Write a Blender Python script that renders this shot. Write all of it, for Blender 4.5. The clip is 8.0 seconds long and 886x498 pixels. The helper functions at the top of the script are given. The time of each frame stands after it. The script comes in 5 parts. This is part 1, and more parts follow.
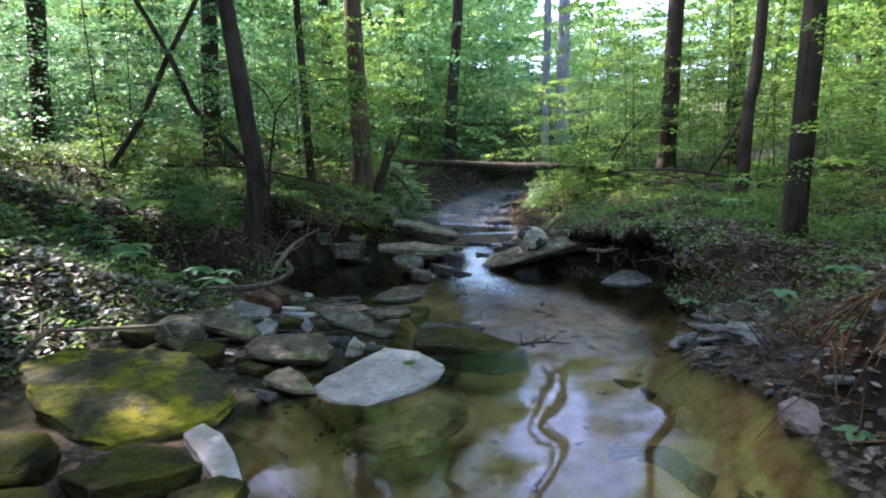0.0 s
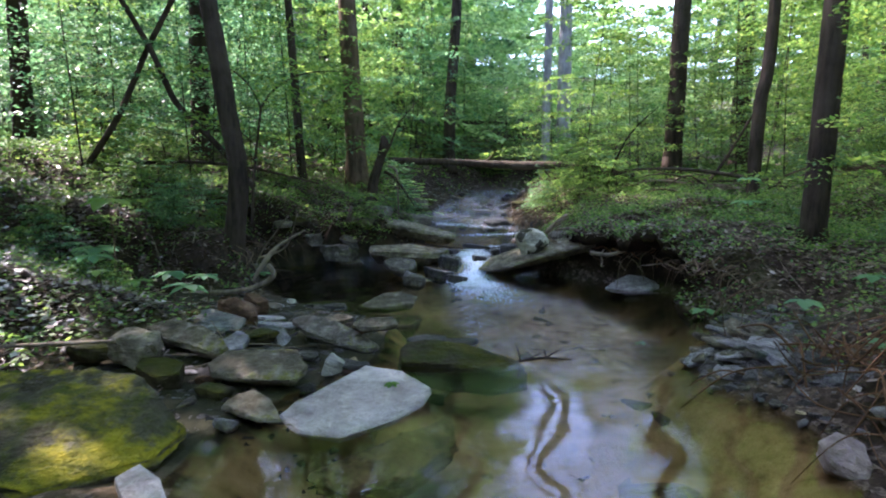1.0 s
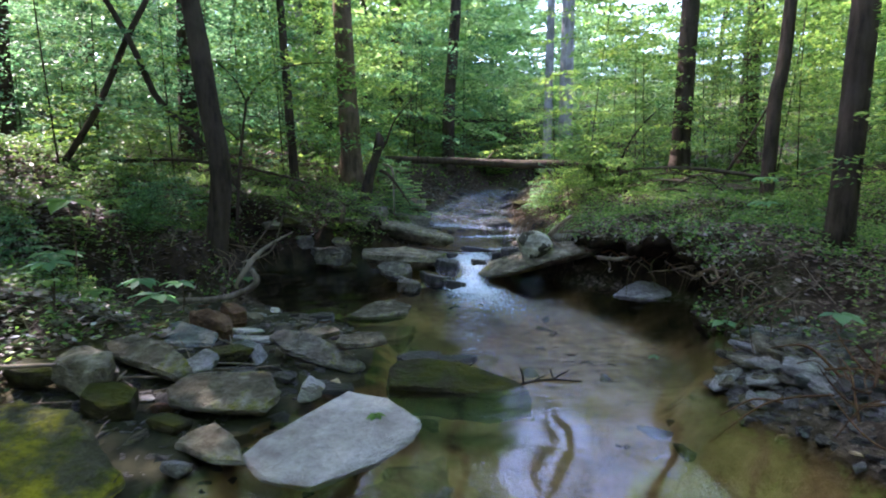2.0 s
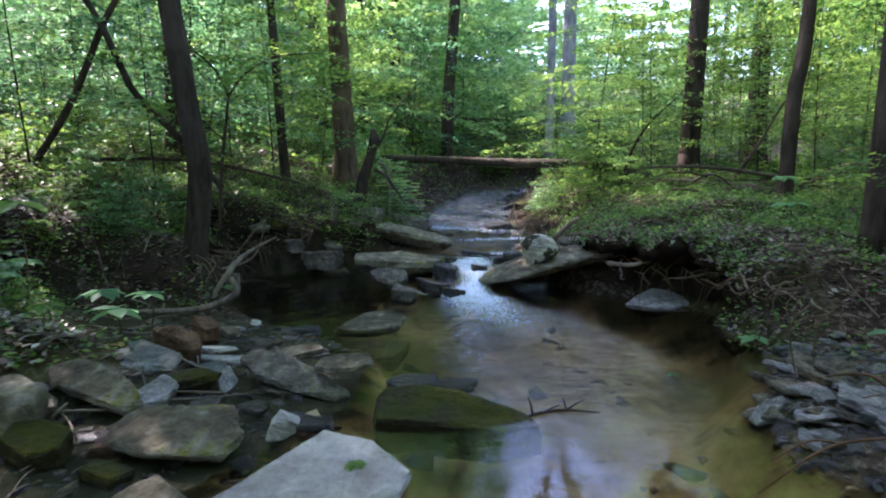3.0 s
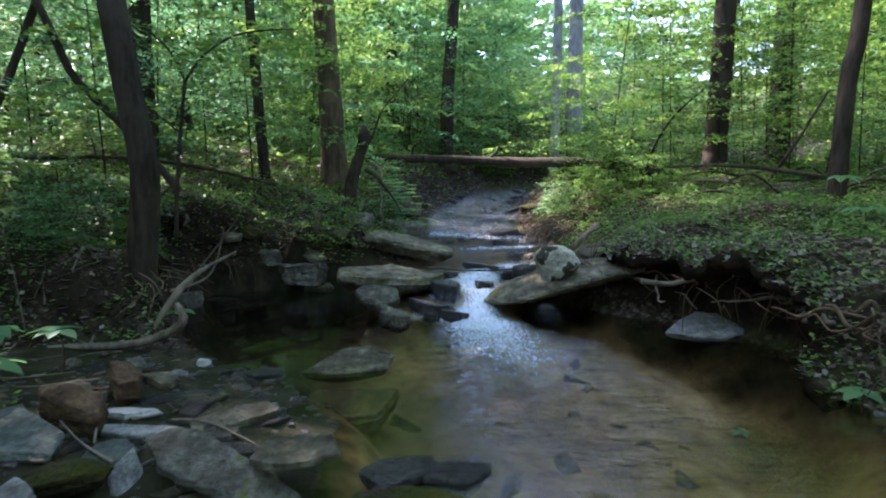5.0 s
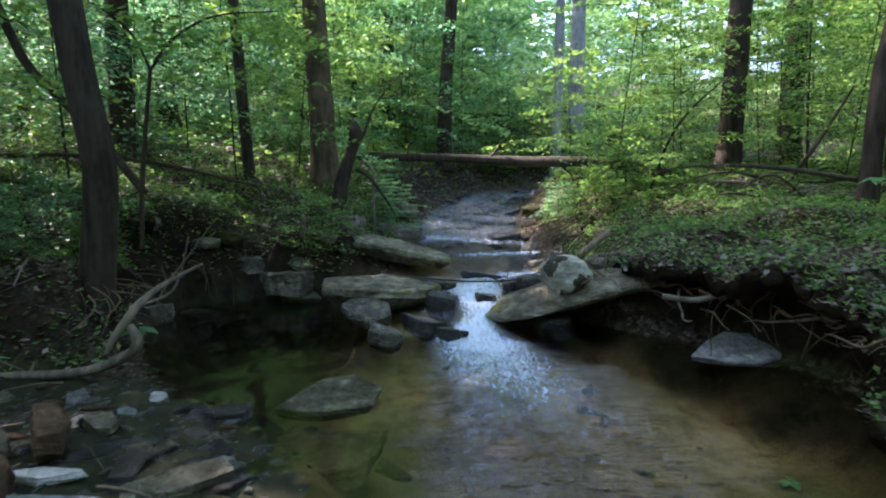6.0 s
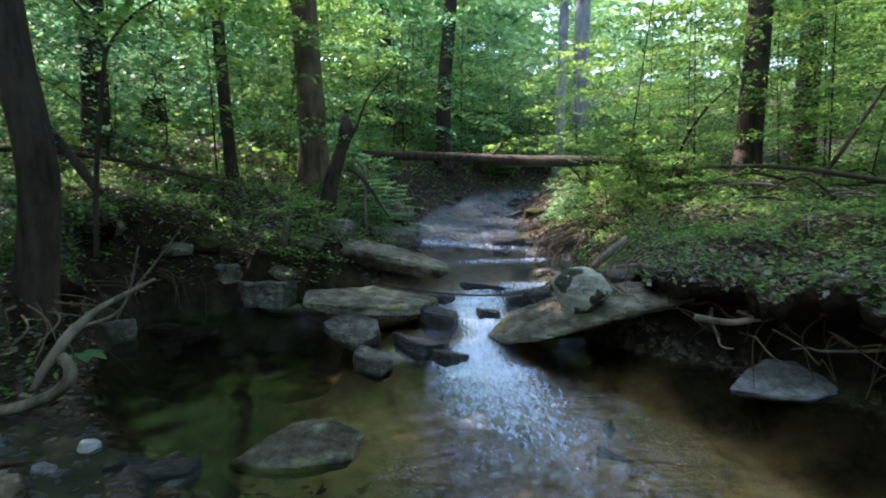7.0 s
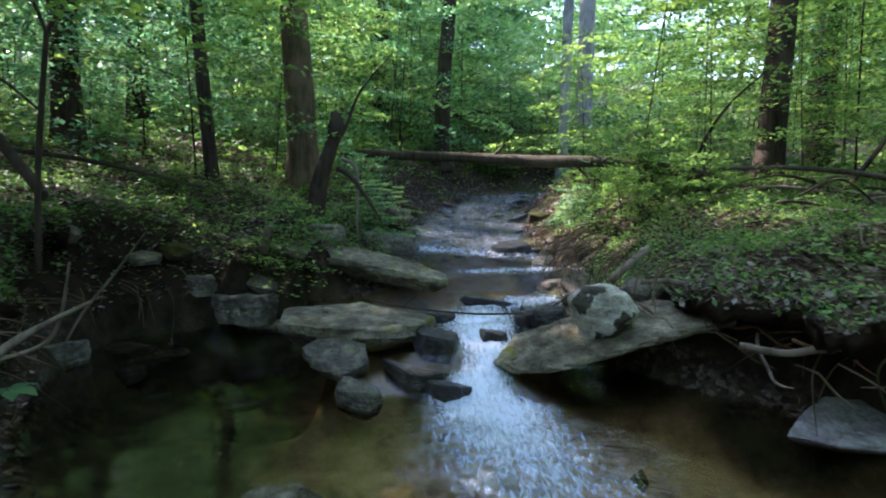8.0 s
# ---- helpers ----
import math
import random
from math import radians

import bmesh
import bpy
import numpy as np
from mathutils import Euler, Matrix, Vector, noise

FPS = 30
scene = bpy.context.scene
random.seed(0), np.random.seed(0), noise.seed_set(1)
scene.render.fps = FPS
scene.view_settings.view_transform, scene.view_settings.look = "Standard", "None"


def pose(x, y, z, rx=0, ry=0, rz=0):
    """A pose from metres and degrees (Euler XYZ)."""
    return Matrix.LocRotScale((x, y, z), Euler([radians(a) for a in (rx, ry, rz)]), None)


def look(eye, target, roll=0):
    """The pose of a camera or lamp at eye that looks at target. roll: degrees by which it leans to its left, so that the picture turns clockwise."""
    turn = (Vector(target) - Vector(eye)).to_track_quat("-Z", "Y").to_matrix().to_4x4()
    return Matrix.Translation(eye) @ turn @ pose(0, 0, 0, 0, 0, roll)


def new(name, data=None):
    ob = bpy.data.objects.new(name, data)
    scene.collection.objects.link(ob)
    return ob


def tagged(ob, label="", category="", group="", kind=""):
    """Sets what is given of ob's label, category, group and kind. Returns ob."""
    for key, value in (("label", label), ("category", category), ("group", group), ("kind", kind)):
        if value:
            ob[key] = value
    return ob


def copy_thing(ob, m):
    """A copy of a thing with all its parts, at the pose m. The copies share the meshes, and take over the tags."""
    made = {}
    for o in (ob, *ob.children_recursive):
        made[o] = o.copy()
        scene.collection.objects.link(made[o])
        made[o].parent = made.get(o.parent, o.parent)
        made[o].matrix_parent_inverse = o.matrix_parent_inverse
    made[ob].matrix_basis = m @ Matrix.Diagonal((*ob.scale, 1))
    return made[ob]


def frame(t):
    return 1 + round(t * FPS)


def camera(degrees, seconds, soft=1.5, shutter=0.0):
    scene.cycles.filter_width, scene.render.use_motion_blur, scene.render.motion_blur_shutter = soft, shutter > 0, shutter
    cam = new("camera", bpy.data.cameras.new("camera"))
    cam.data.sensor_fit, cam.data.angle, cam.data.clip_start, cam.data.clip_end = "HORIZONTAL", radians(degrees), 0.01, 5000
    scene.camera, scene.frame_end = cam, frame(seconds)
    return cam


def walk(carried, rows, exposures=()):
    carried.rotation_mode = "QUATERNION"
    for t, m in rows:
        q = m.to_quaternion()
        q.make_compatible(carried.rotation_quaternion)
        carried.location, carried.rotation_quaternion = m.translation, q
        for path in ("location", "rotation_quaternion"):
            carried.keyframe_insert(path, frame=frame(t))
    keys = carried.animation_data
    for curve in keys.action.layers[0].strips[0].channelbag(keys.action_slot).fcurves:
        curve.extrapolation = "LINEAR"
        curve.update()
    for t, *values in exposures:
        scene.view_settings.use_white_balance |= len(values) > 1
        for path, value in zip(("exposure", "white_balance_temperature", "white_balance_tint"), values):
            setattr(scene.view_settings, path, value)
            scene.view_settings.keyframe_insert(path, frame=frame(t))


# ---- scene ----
cam = camera(80.0, 8.0, soft=2.0, shutter=0.5)
PATH = [
    (0, (0.031, -0.03, 1.268), (0.015, 1.956, 1.032), -0.5),
    (0.5, (0.068, 0.156, 1.26), (0.051, 2.142, 1.024), -0.3),
    (1, (0.1, 0.343, 1.263), (0.082, 2.329, 1.025), -0.3),
    (1.5, (0.117, 0.531, 1.267), (0.099, 2.516, 1.026), -0.2),
    (3, (0.15, 1.155, 1.261), (0.132, 3.141, 1.022), -0.3),
    (3.5, (0.151, 1.369, 1.267), (0.134, 3.355, 1.027), -0.3),
    (4, (0.151, 1.585, 1.271), (0.135, 3.571, 1.032), -0.3),
    (4.5, (0.151, 1.815, 1.269), (0.133, 3.801, 1.033), -0.3),
    (4.7, (0.149, 1.916, 1.265), (0.13, 3.903, 1.031), -0.4),
    (6, (0.157, 2.56, 1.299), (0.149, 4.545, 1.059), -0.3),
    (6.5, (0.161, 2.827, 1.309), (0.155, 4.812, 1.067), -0.2),
    (7, (0.163, 3.092, 1.313), (0.161, 5.078, 1.071), 0.0),
    (7.5, (0.164, 3.36, 1.316), (0.164, 5.346, 1.076), 0.1),
    (8, (0.16, 3.616, 1.325), (0.164, 5.602, 1.086), 0.2),
]
walk(cam, [(t, look(eye, target, roll)) for t, eye, target, roll in PATH], [(0, 3.38, 6200, 37), (3.5, 3.36, 6200, 35), (8, 3.26, 6200, 29)])


# ---- world and light ----
world = bpy.data.worlds.new("world")
scene.world = world
world.use_nodes = True
wn, wl = world.node_tree.nodes, world.node_tree.links
wn.clear()
SUN_EL, SUN_AZ = 48.0, -58.0          # degrees up; degrees right of the way upstream
sky = wn.new("ShaderNodeTexSky")
sky.sky_type, sky.sun_disc = "NISHITA", False
sky.sun_elevation, sky.sun_rotation = radians(SUN_EL), radians(SUN_AZ)
bg, wout = wn.new("ShaderNodeBackground"), wn.new("ShaderNodeOutputWorld")
bg.inputs["Strength"].default_value = 0.15
wl.new(sky.outputs[0], bg.inputs[0])
wl.new(bg.outputs[0], wout.inputs[0])
sun = new("sun", bpy.data.lights.new("sun", "SUN"))
sun.data.energy, sun.data.angle, sun.data.color = 2.6, radians(0.8), (1.0, 0.95, 0.86)
se, sa = radians(SUN_EL), radians(SUN_AZ)
sun.matrix_world = look((0, 0, 0), (-math.sin(sa) * math.cos(se), -math.cos(sa) * math.cos(se), -math.sin(se)))


# ---- materials ----
def shader(name):
    mat = bpy.data.materials.new(name)
    mat.use_nodes = True
    nt = mat.node_tree
    nt.nodes.clear()
    return mat, nt, nt.nodes.new("ShaderNodeOutputMaterial")


def node(nt, kind, **inputs):
    n = nt.nodes.new("ShaderNode" + kind)
    for k, v in inputs.items():
        n.inputs[k.replace("_", " ")].default_value = v
    return n


def ramp(nt, source, stops):
    n = nt.nodes.new("ShaderNodeValToRGB")
    e = n.color_ramp.elements
    while len(e) < len(stops):
        e.new(0.5)
    for el, (p, c) in zip(e, stops):
        el.position, el.color = p, (*c, 1) if len(c) == 3 else c
    nt.links.new(source, n.inputs[0])
    return n.outputs[0]


def grey(v):
    return (v, v, v)


def mixc(nt, fac, a, b, mode="MIX"):
    n = nt.nodes.new("ShaderNodeMix")
    n.data_type, n.blend_type = "RGBA", mode
    for val, sock in ((fac, n.inputs[0]), (a, n.inputs[6]), (b, n.inputs[7])):
        if isinstance(val, (int, float)):
            sock.default_value = val
        elif isinstance(val, tuple):
            sock.default_value = (*val, 1)
        else:
            nt.links.new(val, sock)
    return n.outputs[2]


def calc(nt, op, a, b=0.0):
    n = nt.nodes.new("ShaderNodeMath")
    n.operation = op
    for val, sock in ((a, n.inputs[0]), (b, n.inputs[1])):
        if isinstance(val, (int, float)):
            sock.default_value = val
        else:
            nt.links.new(val, sock)
    return n.outputs[0]


def noise_tex(nt, scale, detail=5.0, rough=0.6, space="Object", stretch=None):
    co = nt.nodes.new("ShaderNodeTexCoord").outputs[space]
    if stretch:
        m = nt.nodes.new("ShaderNodeMapping")
        m.inputs["Scale"].default_value = stretch
        nt.links.new(co, m.inputs[0])
        co = m.outputs[0]
    n = node(nt, "TexNoise", Scale=scale, Detail=detail, Roughness=rough)
    nt.links.new(co, n.inputs["Vector"])
    return n.outputs[0]


def world_noise(nt, scale, detail=5.0, rough=0.6):
    n = node(nt, "TexNoise", Scale=scale, Detail=detail, Roughness=rough)
    nt.links.new(nt.nodes.new("ShaderNodeNewGeometry").outputs["Position"], n.inputs["Vector"])
    return n.outputs[0]


def finish(nt, out, colour, rough, bump=None, strength=0.5, distance=0.01, spec=0.4):
    p = node(nt, "BsdfPrincipled")
    if isinstance(spec, (int, float)):
        p.inputs["Specular IOR Level"].default_value = spec
    else:
        nt.links.new(spec, p.inputs["Specular IOR Level"])
    nt.links.new(colour, p.inputs["Base Color"])
    if isinstance(rough, (int, float)):
        p.inputs["Roughness"].default_value = rough
    else:
        nt.links.new(rough, p.inputs["Roughness"])
    if bump is not None:
        b = node(nt, "Bump", Strength=strength, Distance=distance)
        nt.links.new(bump, b.inputs["Height"])
        nt.links.new(b.outputs[0], p.inputs["Normal"])
    nt.links.new(p.outputs[0], out.inputs[0])


def up_facing(nt, low, high):
    sep = nt.nodes.new("ShaderNodeSeparateXYZ")
    nt.links.new(nt.nodes.new("ShaderNodeNewGeometry").outputs["Normal"], sep.inputs[0])
    return ramp(nt, sep.outputs[2], [(low, grey(0.0)), (high, grey(1.0))])


def stone_material(name, dark, mid, light, moss=0.0, moss_colour=(0.055, 0.075, 0.012), lichen=0.0, speckle=0.45, soak=0.0, blotch=0.0, gold=2.2):
    mat, nt, out = shader(name)
    big, fine = noise_tex(nt, 3.0, 6), noise_tex(nt, 38.0, 6, 0.7)
    band = noise_tex(nt, 9.0, 4, 0.6, stretch=(1, 1, 5))
    col = ramp(nt, big, [(0.28, dark), (0.5, mid), (0.72, light)])
    col = mixc(nt, speckle, col, ramp(nt, fine, [(0.3, grey(0.25)), (0.7, grey(1.6))]), "MULTIPLY")
    col = mixc(nt, 0.3, col, ramp(nt, band, [(0.35, grey(0.4)), (0.6, grey(1.3))]), "MULTIPLY")
    rnd = nt.nodes.new("ShaderNodeObjectInfo").outputs["Random"]
    col = mixc(nt, 0.6, col, ramp(nt, rnd, [(0.0, (0.55, 0.5, 0.45)), (0.5, grey(1.0)), (1.0, (1.3, 1.25, 1.2))]), "MULTIPLY")
    stain = noise_tex(nt, 12.0, 7, 0.65)
    col = mixc(nt, speckle, col, ramp(nt, stain, [(0.34, (0.38, 0.32, 0.26)), (0.5, grey(0.95)), (0.68, (1.5, 1.48, 1.45))]), "MULTIPLY")
    edge = ramp(nt, nt.nodes.new("ShaderNodeNewGeometry").outputs["Pointiness"], [(0.5, grey(0)), (0.58, grey(0.5))])
    col = mixc(nt, edge, col, mixc(nt, 0.5, light, mid))
    if lichen:
        patch = ramp(nt, noise_tex(nt, 11.0, 5, 0.6), [(0.6 - lichen * 0.03, grey(0)), (0.7 - lichen * 0.03, grey(0.7))])
        patch = calc(nt, "MULTIPLY", patch, up_facing(nt, -0.1, 0.4))
        col = mixc(nt, patch, col, (0.26, 0.245, 0.2))
    if blotch:
        spot = ramp(nt, noise_tex(nt, 6.0, 3, 0.5), [(0.5, grey(0)), (0.54, grey(blotch))])
        col = mixc(nt, spot, col, (0.03, 0.027, 0.018))
    if moss:
        m = ramp(nt, noise_tex(nt, 3.4, 8, 0.7), [(0.58 - moss * 0.25, grey(0)), (0.68 - moss * 0.25, grey(1))])
        m = calc(nt, "MULTIPLY", m, up_facing(nt, -0.2, 0.5))
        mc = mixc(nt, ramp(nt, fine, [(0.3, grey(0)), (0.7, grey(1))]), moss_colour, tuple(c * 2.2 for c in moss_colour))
        # yellow moss tone; at high gold it paints sun dapples on the slab
        painted_dapple = ramp(nt, noise_tex(nt, 3.2, 7, 0.7, stretch=(1, 2.2, 1)), [(0.44, grey(0)), (0.62, grey(1))])
        mc = mixc(nt, painted_dapple, mc, (moss_colour[0] * gold * 1.4, moss_colour[1] * gold, moss_colour[2] * gold * 0.4))
        col = mixc(nt, m, col, mc)
    crack = nt.nodes.new("ShaderNodeTexVoronoi")
    crack.feature = "DISTANCE_TO_EDGE"
    crack.inputs["Scale"].default_value = 6.0
    mp = node(nt, "Mapping", Scale=(1, 1, 3.5))
    nt.links.new(nt.nodes.new("ShaderNodeTexCoord").outputs["Object"], mp.inputs[0])
    nt.links.new(mixc(nt, 0.25, mp.outputs[0], noise_tex(nt, 5.0, 3)), crack.inputs["Vector"])
    line = ramp(nt, crack.outputs["Distance"], [(0.0, grey(0.25)), (0.035, grey(1.0))])
    col = mixc(nt, 0.18, col, line, "MULTIPLY")
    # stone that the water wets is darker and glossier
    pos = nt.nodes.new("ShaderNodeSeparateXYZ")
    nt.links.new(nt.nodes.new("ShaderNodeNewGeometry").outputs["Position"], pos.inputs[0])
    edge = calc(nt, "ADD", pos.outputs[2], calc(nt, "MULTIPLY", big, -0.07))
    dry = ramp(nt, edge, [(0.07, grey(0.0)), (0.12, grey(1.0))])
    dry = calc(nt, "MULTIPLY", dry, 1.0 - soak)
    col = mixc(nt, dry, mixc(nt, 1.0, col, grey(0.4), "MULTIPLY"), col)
    height = calc(nt, "ADD", calc(nt, "ADD", calc(nt, "MULTIPLY", fine, 0.8), calc(nt, "MULTIPLY", stain, 1.2)), calc(nt, "MULTIPLY", big, 2.0))
    height = calc(nt, "ADD", height, calc(nt, "MULTIPLY", band, 1.2))
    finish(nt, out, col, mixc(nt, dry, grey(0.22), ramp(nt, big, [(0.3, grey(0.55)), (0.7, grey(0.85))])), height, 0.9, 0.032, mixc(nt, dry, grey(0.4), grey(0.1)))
    return mat


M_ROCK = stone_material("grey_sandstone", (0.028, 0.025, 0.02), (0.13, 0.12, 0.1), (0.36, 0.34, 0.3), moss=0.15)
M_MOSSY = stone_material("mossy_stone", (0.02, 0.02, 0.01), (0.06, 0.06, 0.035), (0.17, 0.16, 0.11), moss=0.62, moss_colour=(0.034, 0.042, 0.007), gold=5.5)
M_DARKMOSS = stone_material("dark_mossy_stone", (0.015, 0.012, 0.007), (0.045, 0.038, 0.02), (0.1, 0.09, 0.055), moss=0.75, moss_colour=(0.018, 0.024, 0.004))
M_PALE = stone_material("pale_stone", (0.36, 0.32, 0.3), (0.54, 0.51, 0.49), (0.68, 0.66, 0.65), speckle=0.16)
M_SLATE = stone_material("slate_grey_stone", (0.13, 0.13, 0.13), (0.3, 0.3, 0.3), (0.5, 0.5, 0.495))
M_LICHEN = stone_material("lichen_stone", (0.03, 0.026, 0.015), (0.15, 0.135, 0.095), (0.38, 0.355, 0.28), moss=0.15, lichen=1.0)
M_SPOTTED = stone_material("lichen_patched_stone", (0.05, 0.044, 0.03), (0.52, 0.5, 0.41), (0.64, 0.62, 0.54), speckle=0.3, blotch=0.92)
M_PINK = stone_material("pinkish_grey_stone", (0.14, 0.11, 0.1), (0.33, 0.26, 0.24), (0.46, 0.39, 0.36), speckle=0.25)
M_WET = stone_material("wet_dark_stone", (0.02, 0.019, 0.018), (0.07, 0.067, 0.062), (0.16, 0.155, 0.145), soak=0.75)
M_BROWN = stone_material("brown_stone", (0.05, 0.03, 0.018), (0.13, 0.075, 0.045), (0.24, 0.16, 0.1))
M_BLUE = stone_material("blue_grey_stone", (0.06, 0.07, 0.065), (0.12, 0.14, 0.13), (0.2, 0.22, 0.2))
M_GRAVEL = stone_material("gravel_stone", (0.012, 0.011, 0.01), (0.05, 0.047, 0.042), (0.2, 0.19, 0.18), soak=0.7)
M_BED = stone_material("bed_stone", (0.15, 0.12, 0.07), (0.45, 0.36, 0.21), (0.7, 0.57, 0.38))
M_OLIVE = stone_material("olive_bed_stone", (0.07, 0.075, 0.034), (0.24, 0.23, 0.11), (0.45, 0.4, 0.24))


def ground_material():
    mat, nt, out = shader("leaf_litter_soil")
    big, mid, fine = world_noise(nt, 0.7, 4), world_noise(nt, 7.0, 6), world_noise(nt, 45.0, 5, 0.7)
    vor = nt.nodes.new("ShaderNodeTexVoronoi")
    vor.inputs["Scale"].default_value = 26.0
    nt.links.new(nt.nodes.new("ShaderNodeNewGeometry").outputs["Position"], vor.inputs["Vector"])
    leaf = ramp(nt, vor.outputs["Color"], [(0.2, (0.02, 0.014, 0.01)), (0.55, (0.07, 0.05, 0.036)), (0.85, (0.2, 0.155, 0.12))])
    soil = ramp(nt, mid, [(0.3, (0.008, 0.0055, 0.004)), (0.7, (0.038, 0.026, 0.017))])
    litter = mixc(nt, ramp(nt, fine, [(0.35, grey(0)), (0.6, grey(1))]), soil, leaf)
    mossy = mixc(nt, ramp(nt, big, [(0.5, grey(0)), (0.68, grey(0.7))]), litter, (0.045, 0.06, 0.015))
    steep = up_facing(nt, 0.55, 0.85)
    col = mixc(nt, steep, soil, mossy)
    wet = nt.nodes.new("ShaderNodeAttribute")
    wet.attribute_name = "bed"
    sand = ramp(nt, mid, [(0.25, (0.12, 0.08, 0.04)), (0.45, (0.33, 0.225, 0.115)), (0.75, (0.5, 0.36, 0.21))])
    sand = mixc(nt, ramp(nt, big, [(0.42, grey(0)), (0.66, grey(0.7))]), sand, (0.06, 0.055, 0.022))
    # dark silt of the backwater, plus painted shade by the bank and bar
    silt_and_shade = nt.nodes.new("ShaderNodeAttribute")
    silt_and_shade.attribute_name = "silt_and_shade"
    sand = mixc(nt, silt_and_shade.outputs["Fac"], sand, ramp(nt, mid, [(0.3, (0.012, 0.014, 0.008)), (0.7, (0.05, 0.05, 0.026))]))
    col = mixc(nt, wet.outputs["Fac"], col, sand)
    finish(nt, out, col, 0.85, calc(nt, "ADD", mid, fine), 0.8, 0.03, 0.08)
    return mat


def bark_material(name, dark, light, moss=0.0):
    mat, nt, out = shader(name)
    ridges = noise_tex(nt, 16.0, 6, 0.65, stretch=(1, 1, 0.16))
    patch = noise_tex(nt, 1.6, 4)
    col = ramp(nt, ridges, [(0.3, dark), (0.68, light)])
    col = mixc(nt, ramp(nt, patch, [(0.45, grey(0)), (0.7, grey(0.6))]), col, tuple(c * 1.7 for c in light))
    if moss:
        g = ramp(nt, noise_tex(nt, 2.6, 5), [(0.6 - 0.2 * moss, grey(0)), (0.75 - 0.2 * moss, grey(0.8))])
        col = mixc(nt, g, col, (0.05, 0.06, 0.02))
    finish(nt, out, col, 0.85, ridges, 0.9, 0.02, 0.08)
    return mat


def leaf_material(name, colours, glow, thin=0.55):
    mat, nt, out = shader(name)
    r = nt.nodes.new("ShaderNodeNewGeometry").outputs["Random Per Island"]
    o = nt.nodes.new("ShaderNodeObjectInfo").outputs["Random"]
    n = len(colours) - 1
    col = ramp(nt, r, [(i / n, c) for i, c in enumerate(colours)])
    col = mixc(nt, 0.5, col, ramp(nt, o, [(0.0, (0.6, 0.75, 0.8)), (0.5, grey(1.0)), (1.0, (1.45, 1.25, 0.9))]), "MULTIPLY")
    front = node(nt, "BsdfPrincipled", Roughness=0.45)
    front.inputs["Specular IOR Level"].default_value = 0.25
    nt.links.new(col, front.inputs["Base Color"])
    back = node(nt, "BsdfTranslucent")
    nt.links.new(mixc(nt, 1.0, col, glow, "MULTIPLY"), back.inputs[0])
    mix = node(nt, "MixShader", Fac=thin)
    nt.links.new(front.outputs[0], mix.inputs[1])
    nt.links.new(back.outputs[0], mix.inputs[2])
    nt.links.new(mix.outputs[0], out.inputs[0])
    return mat


